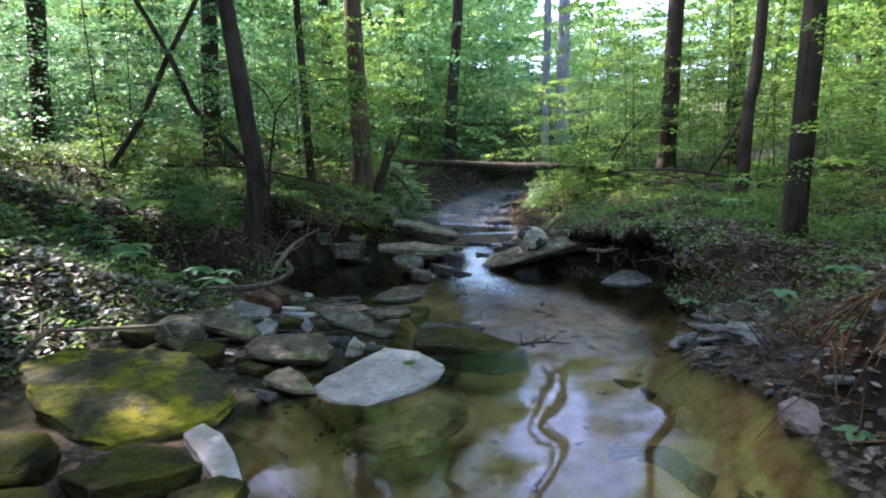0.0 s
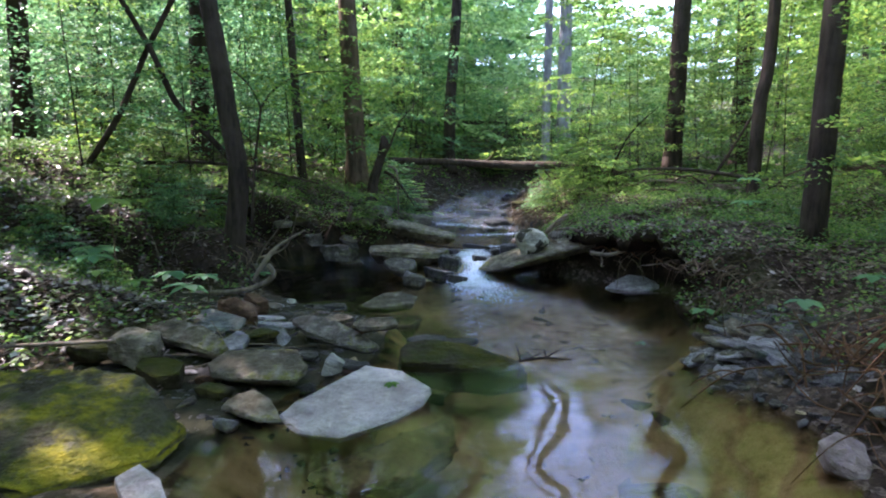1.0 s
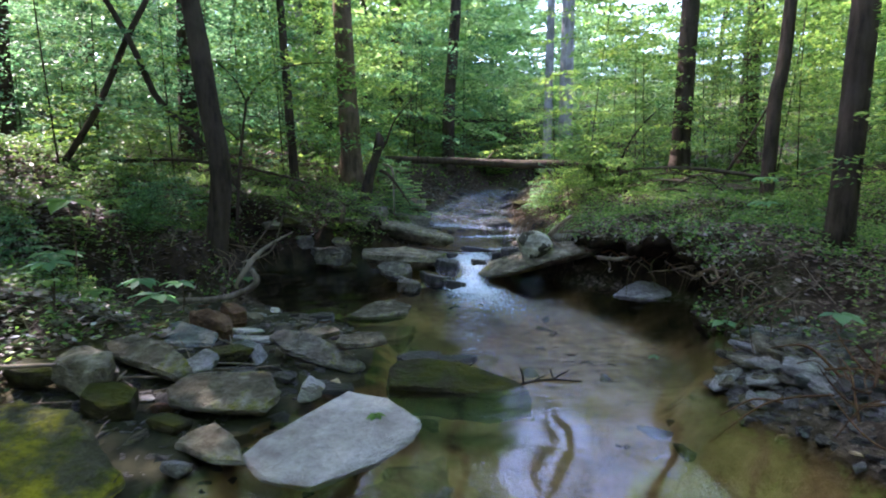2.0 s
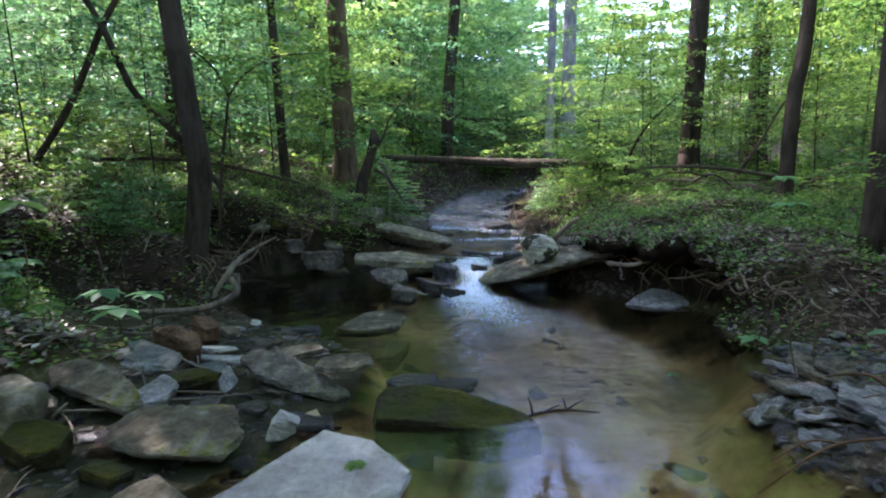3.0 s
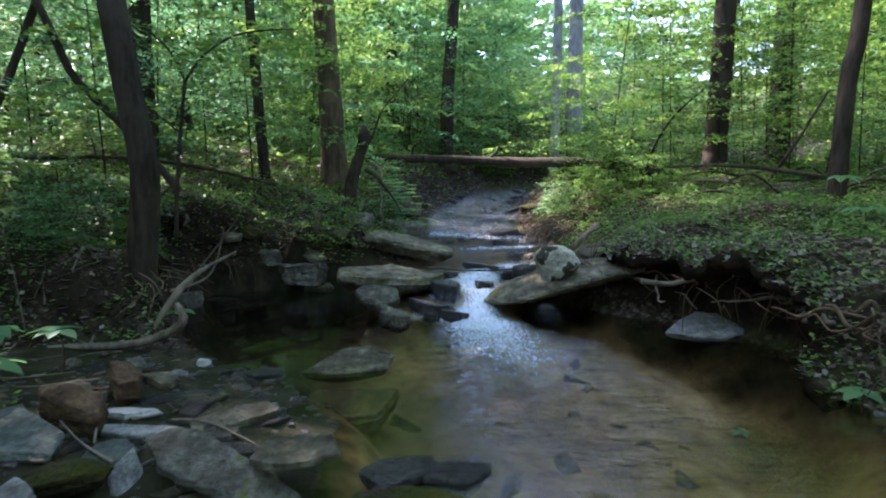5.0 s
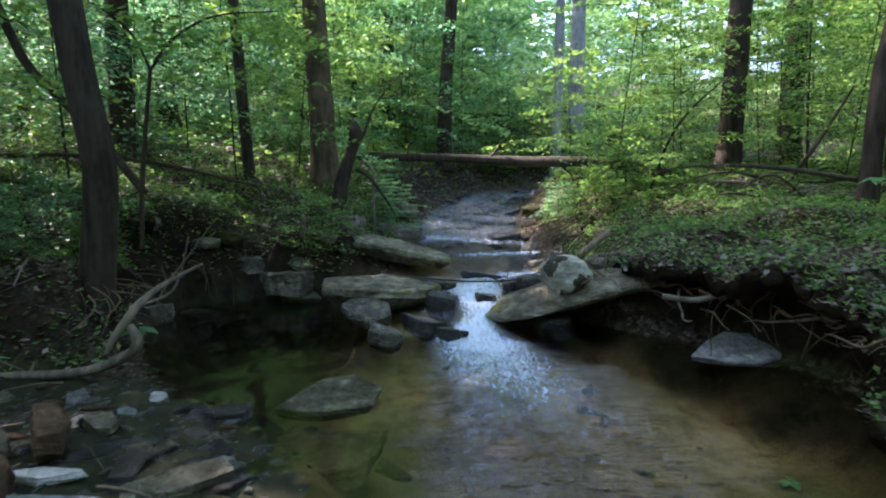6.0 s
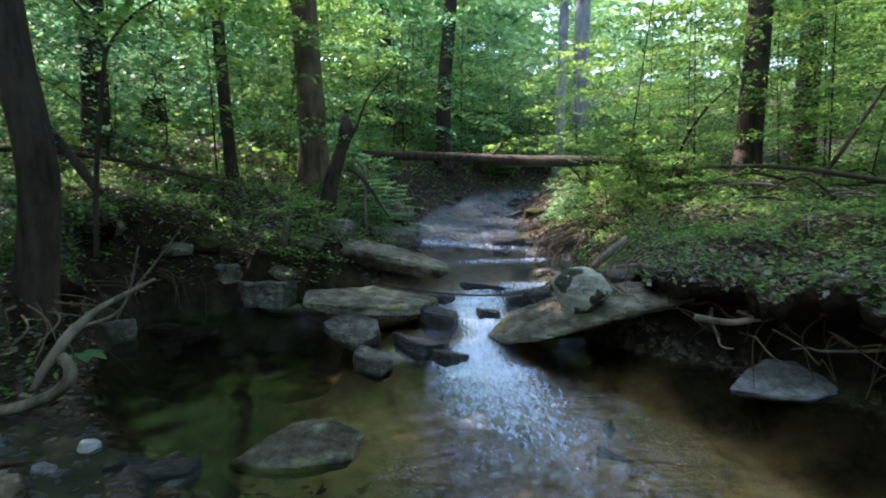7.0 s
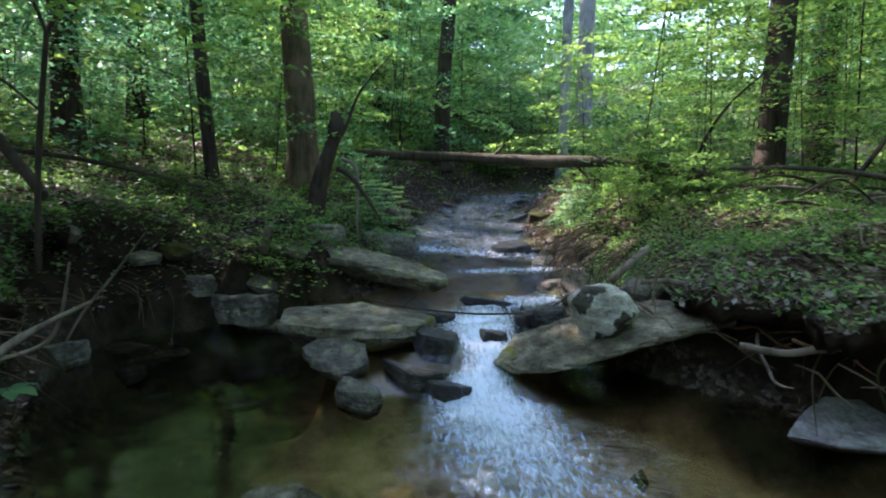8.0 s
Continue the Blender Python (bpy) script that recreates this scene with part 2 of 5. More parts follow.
def water_material():
    mat, nt, out = shader("stream_water")
    geo = nt.nodes.new("ShaderNodeNewGeometry")
    at = nt.nodes.new("ShaderNodeAttribute")
    at.attribute_name = "foam_and_glint"
    flow = nt.nodes.new("ShaderNodeAttribute")
    flow.attribute_name = "flow"
    rp = node(nt, "Mapping", Scale=(0.5, 1.5, 1.0), Rotation=(0, 0, 0.15))
    nt.links.new(geo.outputs["Position"], rp.inputs[0])
    wave = node(nt, "TexNoise", Scale=5.5, Detail=5.0, Roughness=0.6, Distortion=0.3)
    nt.links.new(rp.outputs[0], wave.inputs["Vector"])
    crest = calc(nt, "MULTIPLY", calc(nt, "ABSOLUTE", calc(nt, "SUBTRACT", wave.outputs[0], 0.5)), -2.0)
    ripples, fine = world_noise(nt, 3.0, 3, 0.5), calc(nt, "MULTIPLY", crest, calc(nt, "ADD", calc(nt, "MULTIPLY", flow.outputs["Fac"], 2.6), 0.12))
    small = node(nt, "TexNoise", Scale=13.0, Detail=3.0, Roughness=0.5)
    nt.links.new(rp.outputs[0], small.inputs["Vector"])
    fine = calc(nt, "ADD", fine, calc(nt, "MULTIPLY", small.outputs[0], calc(nt, "ADD", calc(nt, "MULTIPLY", flow.outputs["Fac"], 0.4), 0.1)))
    b = node(nt, "Bump", Distance=0.07)
    nt.links.new(calc(nt, "ADD", calc(nt, "MULTIPLY", flow.outputs["Fac"], 0.5), 0.1), b.inputs["Strength"])
    nt.links.new(calc(nt, "ADD", calc(nt, "MULTIPLY", ripples, 0.25), fine), b.inputs["Height"])
    clear = node(nt, "BsdfTransparent", Color=(0.86, 0.82, 0.66, 1))
    gloss = node(nt, "BsdfGlossy")
    nt.links.new(calc(nt, "ADD", calc(nt, "MULTIPLY", at.outputs["Fac"], 0.1), 0.02), gloss.inputs["Roughness"])
    fres = node(nt, "Fresnel", IOR=1.5)
    nt.links.new(b.outputs[0], gloss.inputs["Normal"])
    nt.links.new(b.outputs[0], fres.inputs["Normal"])
    mix = node(nt, "MixShader")
    nt.links.new(fres.outputs[0], mix.inputs[0])
    nt.links.new(clear.outputs[0], mix.inputs[1])
    nt.links.new(gloss.outputs[0], mix.inputs[2])
    # bluish base colour puts sky reflection into the white water
    foam_and_glint = node(nt, "BsdfPrincipled", Base_Color=(0.5, 0.57, 0.66, 1), Roughness=0.3)
    mp = node(nt, "Mapping", Scale=(3.6, 1.3, 1.4), Rotation=(0, 0, 0.2))
    nt.links.new(geo.outputs["Position"], mp.inputs[0])
    st = node(nt, "TexNoise", Scale=10.0, Detail=9.0, Roughness=0.72, Distortion=0.8)
    nt.links.new(mp.outputs[0], st.inputs["Vector"])
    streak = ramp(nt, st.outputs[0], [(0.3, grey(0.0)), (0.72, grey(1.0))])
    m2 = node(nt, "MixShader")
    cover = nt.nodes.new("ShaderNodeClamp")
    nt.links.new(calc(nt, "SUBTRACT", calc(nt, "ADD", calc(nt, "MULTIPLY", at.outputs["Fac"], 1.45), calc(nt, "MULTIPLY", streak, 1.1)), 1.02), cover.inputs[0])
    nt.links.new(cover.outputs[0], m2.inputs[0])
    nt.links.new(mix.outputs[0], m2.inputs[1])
    nt.links.new(foam_and_glint.outputs[0], m2.inputs[2])
    nt.links.new(m2.outputs[0], out.inputs[0])
    return mat


M_GROUND, M_WATER = ground_material(), water_material()
M_BARK = bark_material("dark_bark", (0.01, 0.008, 0.006), (0.06, 0.046, 0.035))
M_BARKMOSS = bark_material("mossy_bark", (0.03, 0.021, 0.013), (0.14, 0.1, 0.066), 0.35)
M_PALEBARK = bark_material("pale_grey_bark", (0.1, 0.1, 0.1), (0.26, 0.26, 0.26))
M_LOG = bark_material("brown_dead_wood", (0.012, 0.009, 0.006), (0.075, 0.062, 0.046), 0.2)
M_DEADWOOD = bark_material("weathered_wood", (0.05, 0.04, 0.028), (0.2, 0.165, 0.125))
M_REDTWIG = bark_material("reddish_twigs", (0.03, 0.014, 0.007), (0.15, 0.085, 0.045))
M_LEAF = leaf_material("green_leaves", [(0.03, 0.09, 0.028), (0.08, 0.19, 0.06), (0.14, 0.26, 0.07), (0.24, 0.35, 0.11)], (1.3, 1.25, 0.8))
M_LEAFCOOL = leaf_material("cool_green_leaves", [(0.03, 0.09, 0.05), (0.07, 0.19, 0.095), (0.13, 0.28, 0.14), (0.24, 0.39, 0.23)], (1.2, 1.3, 1.05))
# paler than the near leaves: distant sunlight is put into the colour
M_LEAFFAR = leaf_material("pale_leaves_painted_sun", [(0.1, 0.22, 0.08), (0.19, 0.35, 0.14), (0.3, 0.47, 0.22), (0.43, 0.58, 0.33)], (1.3, 1.3, 0.95), 0.6)
M_CANOPY = leaf_material("canopy_leaves", [(0.08, 0.19, 0.05), (0.15, 0.29, 0.08), (0.24, 0.38, 0.12)], (1.4, 1.35, 0.9))
# pale litter, lightened further: the slope's sun dapples are in this colour
M_PALELITTER = leaf_material("pale_dead_leaves_painted_sun", [(0.07, 0.05, 0.038), (0.18, 0.14, 0.11), (0.34, 0.29, 0.245), (0.55, 0.5, 0.45)], (1, 0.9, 0.8), 0.1)
M_LITTER = leaf_material("dead_leaves", [(0.03, 0.02, 0.014), (0.09, 0.06, 0.04), (0.16, 0.115, 0.085), (0.3, 0.26, 0.225)], (1, 0.9, 0.8), 0.15)


# ---- the lie of the land ----
def table(y, rows):
    return np.interp(y, [r[0] for r in rows], [r[1] for r in rows])


LEVEL = [(-300, 0.0), (-3, 0.14), (6.45, 0.14), (6.75, 0.24), (7.1, 0.36), (8.6, 0.42), (9.0, 0.48), (9.6, 0.56), (12.5, 0.86), (15, 1.12), (16, 1.2), (18, 1.5), (30, 3.2), (60, 9.0), (120, 24.0), (400, 50.0)]
LEFT = [(-300, -40), (-60, -12), (-34, -3.5), (-22, -3.6), (-14, -0.8), (-9, 0.2), (-5, -0.7), (-3, -1.1), (0, -0.9), (1.8, -0.78), (2.4, -1.0), (2.9, -0.85), (3.3, -0.6), (3.7, -0.35), (4.4, -0.35), (5.0, -0.75), (5.5, -1.45), (6.1, -1.95), (7.0, -2.4),
        (7.6, -2.35), (7.9, -1.7), (8.05, -0.5), (8.3, -0.3), (9.6, -0.25), (10.5, -0.45), (11.5, -0.2), (13, 0.15), (14.5, 0.6), (15.3, 1.4), (15.9, 2.9), (16.6, 5.0), (18, 9.0), (24, 16), (400, 120)]
RIGHT = [(-300, -36), (-60, -9), (-34, -1.0), (-22, -1.0), (-14, 1.6), (-9, 2.9), (-5, 2.1), (-3, 1.6), (0, 1.4), (1.9, 1.5), (2.5, 1.72), (2.9, 1.75), (3.2, 1.55), (3.6, 1.65), (4.2, 2.1), (5.0, 2.4), (5.7, 2.35), (6.3, 1.95), (6.8, 1.5), (7.3, 1.1),
         (8.0, 1.05), (9.0, 1.3), (10.3, 1.2), (11.5, 1.35), (13, 1.5), (14.2, 2.0), (15, 3.0), (15.6, 4.6), (16.4, 7.0), (17.4, 11), (23, 19), (400, 124)]


EDGE_Y = np.concatenate([np.linspace(-60, -6.3, 60), np.linspace(-6, 20, 260), np.linspace(21, 200, 90)])
EDGE_L, EDGE_R = table(EDGE_Y, LEFT), table(EDGE_Y, RIGHT)


def smooth(a, b, v):
    k = np.clip((v - a) / (b - a), 0, 1)
    return k * k * (3 - 2 * k)


def bank_distance(x, y):
    """Metres outside the water's edge (inside: minus), and which side: -1 left, 1 right."""
    xl, xr = EDGE_L, EDGE_R
    if x.size < 2000:
        px, py = x.ravel()[:, None], y.ravel()[:, None]
        dl = np.hypot(px - xl, py - EDGE_Y).min(axis=1).reshape(x.shape)
        dr = np.hypot(px - xr, py - EDGE_Y).min(axis=1).reshape(x.shape)
    else:
        dl, dr = np.full(x.shape, 1e9), np.full(x.shape, 1e9)
        for k in range(len(EDGE_Y)):
            dl = np.minimum(dl, np.hypot(x - xl[k], y - EDGE_Y[k]))
            dr = np.minimum(dr, np.hypot(x - xr[k], y - EDGE_Y[k]))
    inside = (x > table(y, LEFT)) & (x < table(y, RIGHT))
    return np.where(inside, -1, 1) * np.minimum(dl, dr), np.where(dl < dr, -1, 1)


def level(x, y):
    """The water's level: the pool lies flat on both sides of the cascade."""
    still = np.clip(smooth(-0.35, -0.7, x) * smooth(8.1, 7.8, y) + smooth(0.75, 1.0, x) * smooth(7.2, 6.95, y), 0, 1)
    return table(y, LEVEL) * (1 - still) + np.minimum(table(y, LEVEL), 0.14) * still


def lumps(x, y, size, seed):
    """Smooth random relief from a few crossed waves, about -1 to 1."""
    rng = np.random.RandomState(seed)
    z = np.zeros(np.shape(x))
    for k in range(10):
        a, f, p = rng.uniform(0, 6.28), rng.uniform(0.6, 1.8) / size * 6.28, rng.uniform(0, 6.28)
        z = z + np.sin((x * np.cos(a) + y * np.sin(a)) * f + p)
    return z / 4.5


def land(x, y):
    x, y = np.asarray(x, float), np.asarray(y, float)
    s, side = bank_distance(x, y)
    w = table(y, LEVEL)
    o = np.maximum(s, 0)
    far = np.clip(o, 0, 60)
    lk, rk = smooth(5.6, 6.3, y + 0.25 * np.clip(-1.9 - x, 0, 3)), smooth(4.5, 5.4, y) + smooth(2.9, 2.4, y) * 0.6
    rise = 0.2 * np.minimum(far, 3.2) + 0.05 * far
    left = lk * (table(y, [(7.9, 0.56), (8.6, 0.36), (14, 0.4)]) * smooth(0.06, table(y, [(7.9, 0.42), (8.6, 0.9)]), o) + rise) + (1 - lk) * (table(y, [(2.8, 0.01), (3.8, 0.035)]) * np.minimum(o, 1.4) + 0.05 * far + 0.62 * smooth(1.1, 2.7, o))
    right = rk * (table(y, [(7.0, 0.52), (7.8, 0.42)]) * smooth(0.12, table(y, [(7.0, 0.45), (7.8, 1.1)]), o) + 0.08 * far) + (1 - rk) * (0.2 * np.minimum(o, 1.5) + 0.3 * smooth(0.5, 1.3, o) + 0.06 * far)
    up = np.where(side < 0, left, right)
    calm = smooth(0, 0.6, o) * np.where((side < 0) & (y < 5.9), smooth(0.8, 2.2, o), 1.0)
    up = up + calm * (0.05 * lumps(x, y, 1.3, 3) + 0.13 * lumps(x, y, 5.0, 4)) + smooth(0, 0.2, o) * 0.018 * lumps(x, y, 0.35, 5)
    depth = np.where(x < -0.6, 0.3, 0.0) * (y > 6.4) * (y < 8) + table(y, [(-3, 0.3), (5.5, 0.3), (6.4, 0.2), (7.0, 0.08), (8.0, 0.14), (9.0, 0.1), (400, 0.08)])
    bed = level(x, y) - w - depth * smooth(0, 0.4, -s) - 0.02 + 0.03 * lumps(x, y, 0.7, 8)
    return w + np.where(s > 0, up, bed), s


def land_at(x, y):
    return float(land(np.array([x]), np.array([y]))[0][0])


def part(name, data, material, parent=None, label="", m=None):
    """Links a bmesh or a mesh as one object, under a parent if there is one."""
    if isinstance(data, bmesh.types.BMesh):
        mesh = bpy.data.meshes.new(name)
        data.to_mesh(mesh)
        data.free()
    else:
        mesh = data
    if material and not mesh.materials:
        mesh.materials.append(material)
    ob = new(name, mesh)
    if parent:
        ob.parent = parent
    if m is not None:
        ob.matrix_basis = m
    if label:
        tagged(ob, label)
    return ob


def mesh_of(name, verts, faces, material=None, soft=True):
    mesh = bpy.data.meshes.new(name)
    mesh.from_pydata([tuple(v) for v in verts], [], [tuple(int(i) for i in f) for f in faces])
    if soft:
        mesh.polygons.foreach_set("use_smooth", np.ones(len(mesh.polygons), bool))
    if material:
        mesh.materials.append(material)
    mesh.update()
    return mesh


def spaced(spans):
    out = []
    for a, b, step in spans:
        out += list(np.arange(a, b, step))
    return np.array(out + [spans[-1][1]])


def sheet(xs, ys, height):
    X, Y = np.meshgrid(xs, ys)
    Z, keep = height(X, Y)
    n = len(xs)
    i, j = np.meshgrid(np.arange(n - 1), np.arange(len(ys) - 1))
    a = (j * n + i).ravel()
    faces = np.stack([a, a + 1, a + n + 1, a + n], 1)
    return np.stack([X.ravel(), Y.ravel(), Z.ravel()], 1), faces, keep.ravel()


def build_ground():
    xs = spaced([(-400, -60, 40), (-60, -16, 3), (-16, -5, 0.5), (-5, 5, 0.07), (5, 16, 0.5), (16, 60, 3), (60, 400, 40)])
    ys = spaced([(-400, -40, 40), (-40, -4, 3), (-4, 0.5, 0.4), (0.5, 11, 0.07), (11, 20, 0.25), (20, 60, 2), (60, 400, 40)])
    v, f, s = sheet(xs, ys, land)
    mesh = mesh_of("ground", v, f, M_GROUND)
    at = mesh.attributes.new("bed", "FLOAT", "POINT")
    x, y = v[:, 0], v[:, 1]
    bar = (x < 0) * smooth(1.5, 1.1, s) * smooth(2.0, 2.4, y) * smooth(5.7, 5.4, y) * (s > -0.05)
    at.data.foreach_set("value", np.maximum(smooth(0.03, -0.12, s), bar).astype(np.float32))
    # dark silt, plus shade painted under the right bank and between the bar's stones
    at = mesh.attributes.new("silt_and_shade", "FLOAT", "POINT")
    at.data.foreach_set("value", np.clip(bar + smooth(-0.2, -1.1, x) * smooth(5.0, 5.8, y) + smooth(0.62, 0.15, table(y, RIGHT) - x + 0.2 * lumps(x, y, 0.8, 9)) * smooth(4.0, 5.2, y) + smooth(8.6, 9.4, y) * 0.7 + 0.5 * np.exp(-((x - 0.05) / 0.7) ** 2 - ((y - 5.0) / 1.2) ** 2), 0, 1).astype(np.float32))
    tagged(new("ground", mesh), "brown leaf litter and soil of a wooded creek valley", "ground", kind="structure")


def rapid(x, y):
    """How broken and white the water is: 0 calm, 1 foaming; tail and riffle also paint sky glints."""
    run_x = 0.42 + 0.12 * lumps(y, y * 0, 0.5, 15) * smooth(7.3, 6.4, y)
    run = np.exp(-((x - run_x) / (0.2 + 0.16 * smooth(6.9, 7.3, y))) ** 2) * smooth(6.1, 6.5, y) * smooth(7.8, 7.3, y)
    k = np.clip(6.5 - y, 0, 5)
    tail = np.exp(-((x - 0.42 - 0.2 * k) / (0.28 + 0.2 * k)) ** 2) * smooth(2.8, 6.3, y) * smooth(6.7, 6.3, y)
    side = np.exp(-((x - 0.2 + 0.15 * k) / (0.15 + 0.2 * k)) ** 2) * smooth(5.0, 6.3, y) * smooth(6.7, 6.3, y) * 0.35
    lip = np.exp(-((y - 7.65 - 0.25 * x) / 0.22) ** 2) * smooth(0.0, 0.6, x) * 0.75
    riffle = np.exp(-((y - 8.85 - 0.1 * x) / 0.12) ** 2) * smooth(-0.1, 0.5, x) * 0.6 + np.exp(-((y - 9.75 + 0.3 * x) / 0.2) ** 2) * 0.35 + smooth(9.2, 10.0, y) * 0.38
    return np.clip(run + tail * (0.3 + 0.7 * np.exp(-k / 1.3)) + side * 0.5 + lip + riffle * 1.1, 0, 1)


def build_water():
    xs, ys = spaced([(-13, -3.2, 0.35), (-3.2, 6, 0.045)]), spaced([(-58, -4, 0.6), (-4, 1, 0.3), (1, 9.5, 0.045), (9.5, 26, 0.12)])

    def top(X, Y):
        s, side = bank_distance(X, Y)
        f = rapid(X, Y)
        z = level(X, Y) + 0.004 * lumps(X, Y, 0.5, 11) + f * (0.02 * lumps(X, Y, 0.22, 12) + 0.012 * lumps(X, Y, 0.1, 13))
        return z, s
    v, f, s = sheet(xs, ys, top)
    f = f[(s[f] < 0.35).any(axis=1)]
    used = np.unique(f)
    index = np.zeros(len(v), int)
    index[used] = np.arange(len(used))
    mesh = mesh_of("water", v[used], index[f], M_WATER)
    at = mesh.attributes.new("foam_and_glint", "FLOAT", "POINT")
    at.data.foreach_set("value", rapid(v[used][:, 0], v[used][:, 1]).astype(np.float32))
    x, y = v[used][:, 0], v[used][:, 1]
    k = np.clip(6.5 - y, 0, 5)
    flow = np.exp(-((x - 0.45 - 0.16 * k) / (0.42 + 0.15 * k)) ** 2) * smooth(2.9, 5.0, y)
    at = mesh.attributes.new("flow", "FLOAT", "POINT")
    at.data.foreach_set("value", np.clip(flow + smooth(7.0, 7.6, y) * 0.95, 0, 1).astype(np.float32))
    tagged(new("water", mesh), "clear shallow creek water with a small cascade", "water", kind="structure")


SOD = []


def build_sod(name, edge, sign, y0, y1, lip, seed):
    """The root-bound sod that overhangs an undercut bank: a thick uneven lip along the water's edge."""
    ys = np.linspace(y0, y1, int((y1 - y0) / 0.035))
    rng = np.random.RandomState(seed)
    ex = table(ys, edge)
    tx, ty = np.gradient(ex), np.gradient(ys)
    ln = np.hypot(tx, ty)
    nx, ny = sign * ty / ln, -sign * tx / ln
    ends = smooth(y0, y0 + 0.5, ys) * smooth(y1, y1 - 0.5, ys)
    jag = 0.09 * lumps(ys, ys * 0 + seed, 0.5, seed) + 0.05 * lumps(ys, ys * 0, 0.12, seed + 1)
    cols = [(0.75, -0.02), (0.55, 0.03), (0.35, 0.045), (0.18, 0.03), (0.06, -0.01), (0.0, -0.06), (0.04, -0.12), (0.2, -0.15), (0.45, -0.2), (0.75, -0.3)]
    rows = []
    for o, dz in cols:
        d = o + lip + jag + (1 - ends) * 0.35
        x, y = ex + nx * d, ys + ny * d
        top = land(ex + nx * 0.62, ys + ny * 0.62)[0]
        z = top - 0.07 + dz + 0.035 * lumps(x, y, 0.3, seed + 2) + 0.02 * lumps(x, y, 0.08, seed + 3) + 0.022 * rng.normal(0, 1, len(ys)) - (1 - ends) * 0.06
        rows.append(np.stack([x, y, z], 1))
    SOD.append(np.stack(rows[:6]))
    n, m = len(ys), len(cols)
    v = np.concatenate(rows)
    f = [(k * n + i, k * n + i + 1, (k + 1) * n + i + 1, (k + 1) * n + i) for k in range(m - 1) for i in range(n - 1)]
    tagged(new(name, mesh_of(name, v, f, M_GROUND)), "overhanging root-bound sod of the undercut creek bank", "bank", kind="structure")


build_ground()
build_water()
build_sod("bank_right", RIGHT, 1, 4.3, 7.0, -0.14, 31)
build_sod("bank_left", LEFT, -1, 6.0, 7.75, 0.12, 37)

# ---- stones ----
def stone_bm(seed, lx, ly, lz, sides=6, undercut=0.9, bevel=0.07, rough=0.035, fine=3, peak=0.0, tops=0.93, belly=1.0, crown=(0.8, 1.0)):
    """An angular stone: an uneven outline, a top and a smaller foot, hulled, bevelled and weathered. Its foot is at z = 0."""
    rng = random.Random(seed)
    bm = bmesh.new()
    for k in range(sides):
        a = 2 * math.pi * (k + rng.uniform(-0.38, 0.38)) / sides
        r = rng.uniform(0.78, 1.12)
        x, y = r * math.cos(a) * lx / 2, r * math.sin(a) * ly / 2
        q = rng.uniform(*crown)
        bm.verts.new((x * q, y * q, lz * rng.uniform(tops - 0.15, 1.0)))
        bm.verts.new((x * belly, y * belly, lz * rng.uniform(0.3, 0.75)))
        u = undercut * rng.uniform(0.75, 1.05)
        bm.verts.new((x * u, y * u, lz * rng.uniform(-0.05, 0.15)))
    if peak:
        bm.verts.new((rng.uniform(-0.15, 0.15) * lx, rng.uniform(-0.15, 0.15) * ly, lz * (1.0 + peak)))
    hull = bmesh.ops.convex_hull(bm, input=bm.verts)
    bmesh.ops.delete(bm, geom=list({e for e in hull["geom_interior"] + hull["geom_unused"] if isinstance(e, bmesh.types.BMVert)}), context="VERTS")
    if bevel:
        bmesh.ops.bevel(bm, geom=list(bm.edges), offset=bevel * min(lx, ly, lz * 1.5) * 0.5, segments=2 if fine > 1 else 1, affect="EDGES", profile=0.6, clamp_overlap=True)
    bmesh.ops.triangulate(bm, faces=bm.faces)
    target = max(lx, ly) / (2.1 ** (fine + 1)) * (1.7 if fine == 2 else 1)
    for _ in range(fine + 1):
        long = [e for e in bm.edges if e.calc_length() > target]
        if long and fine > 1:
            bmesh.ops.subdivide_edges(bm, edges=long, cuts=1)
            bmesh.ops.triangulate(bm, faces=[f for f in bm.faces if len(f.verts) > 3])
    bm.normal_update()
    off = Vector((seed * 1.7, seed * 0.9, 0))
    size = (lx + ly) / 2
    for v in bm.verts:
        flat = 1 - abs(v.normal.z)
        n = noise.noise(v.co * 2.5 / size + off) + 0.5 * noise.noise(v.co * 7 / size + off) + 0.3 * noise.noise(v.co * 18 / size + off)
        strata = noise.noise(Vector((v.co.x * 1.5 / size, v.co.y * 1.5 / size, v.co.z * 14 / lz * 0.35)) + off)
        v.co += v.normal * (n * rough + flat * strata * rough * 0.9) * min(size, lz * 2)
    for f in bm.faces:
        f.smooth = fine > 2
    return bm


def stone(name, label, mat, x, y, z, lx, ly, lz, rz=0, rx=0, ry=0, seed=None, **more):
    seed = seed if seed is not None else int(abs(x * 97 + y * 31) * 10) % 1000
    ob = part(name, stone_bm(seed, lx, ly, lz, **more), mat, m=pose(x, y, z, rx, ry, rz))
    return tagged(ob, label, "rock")


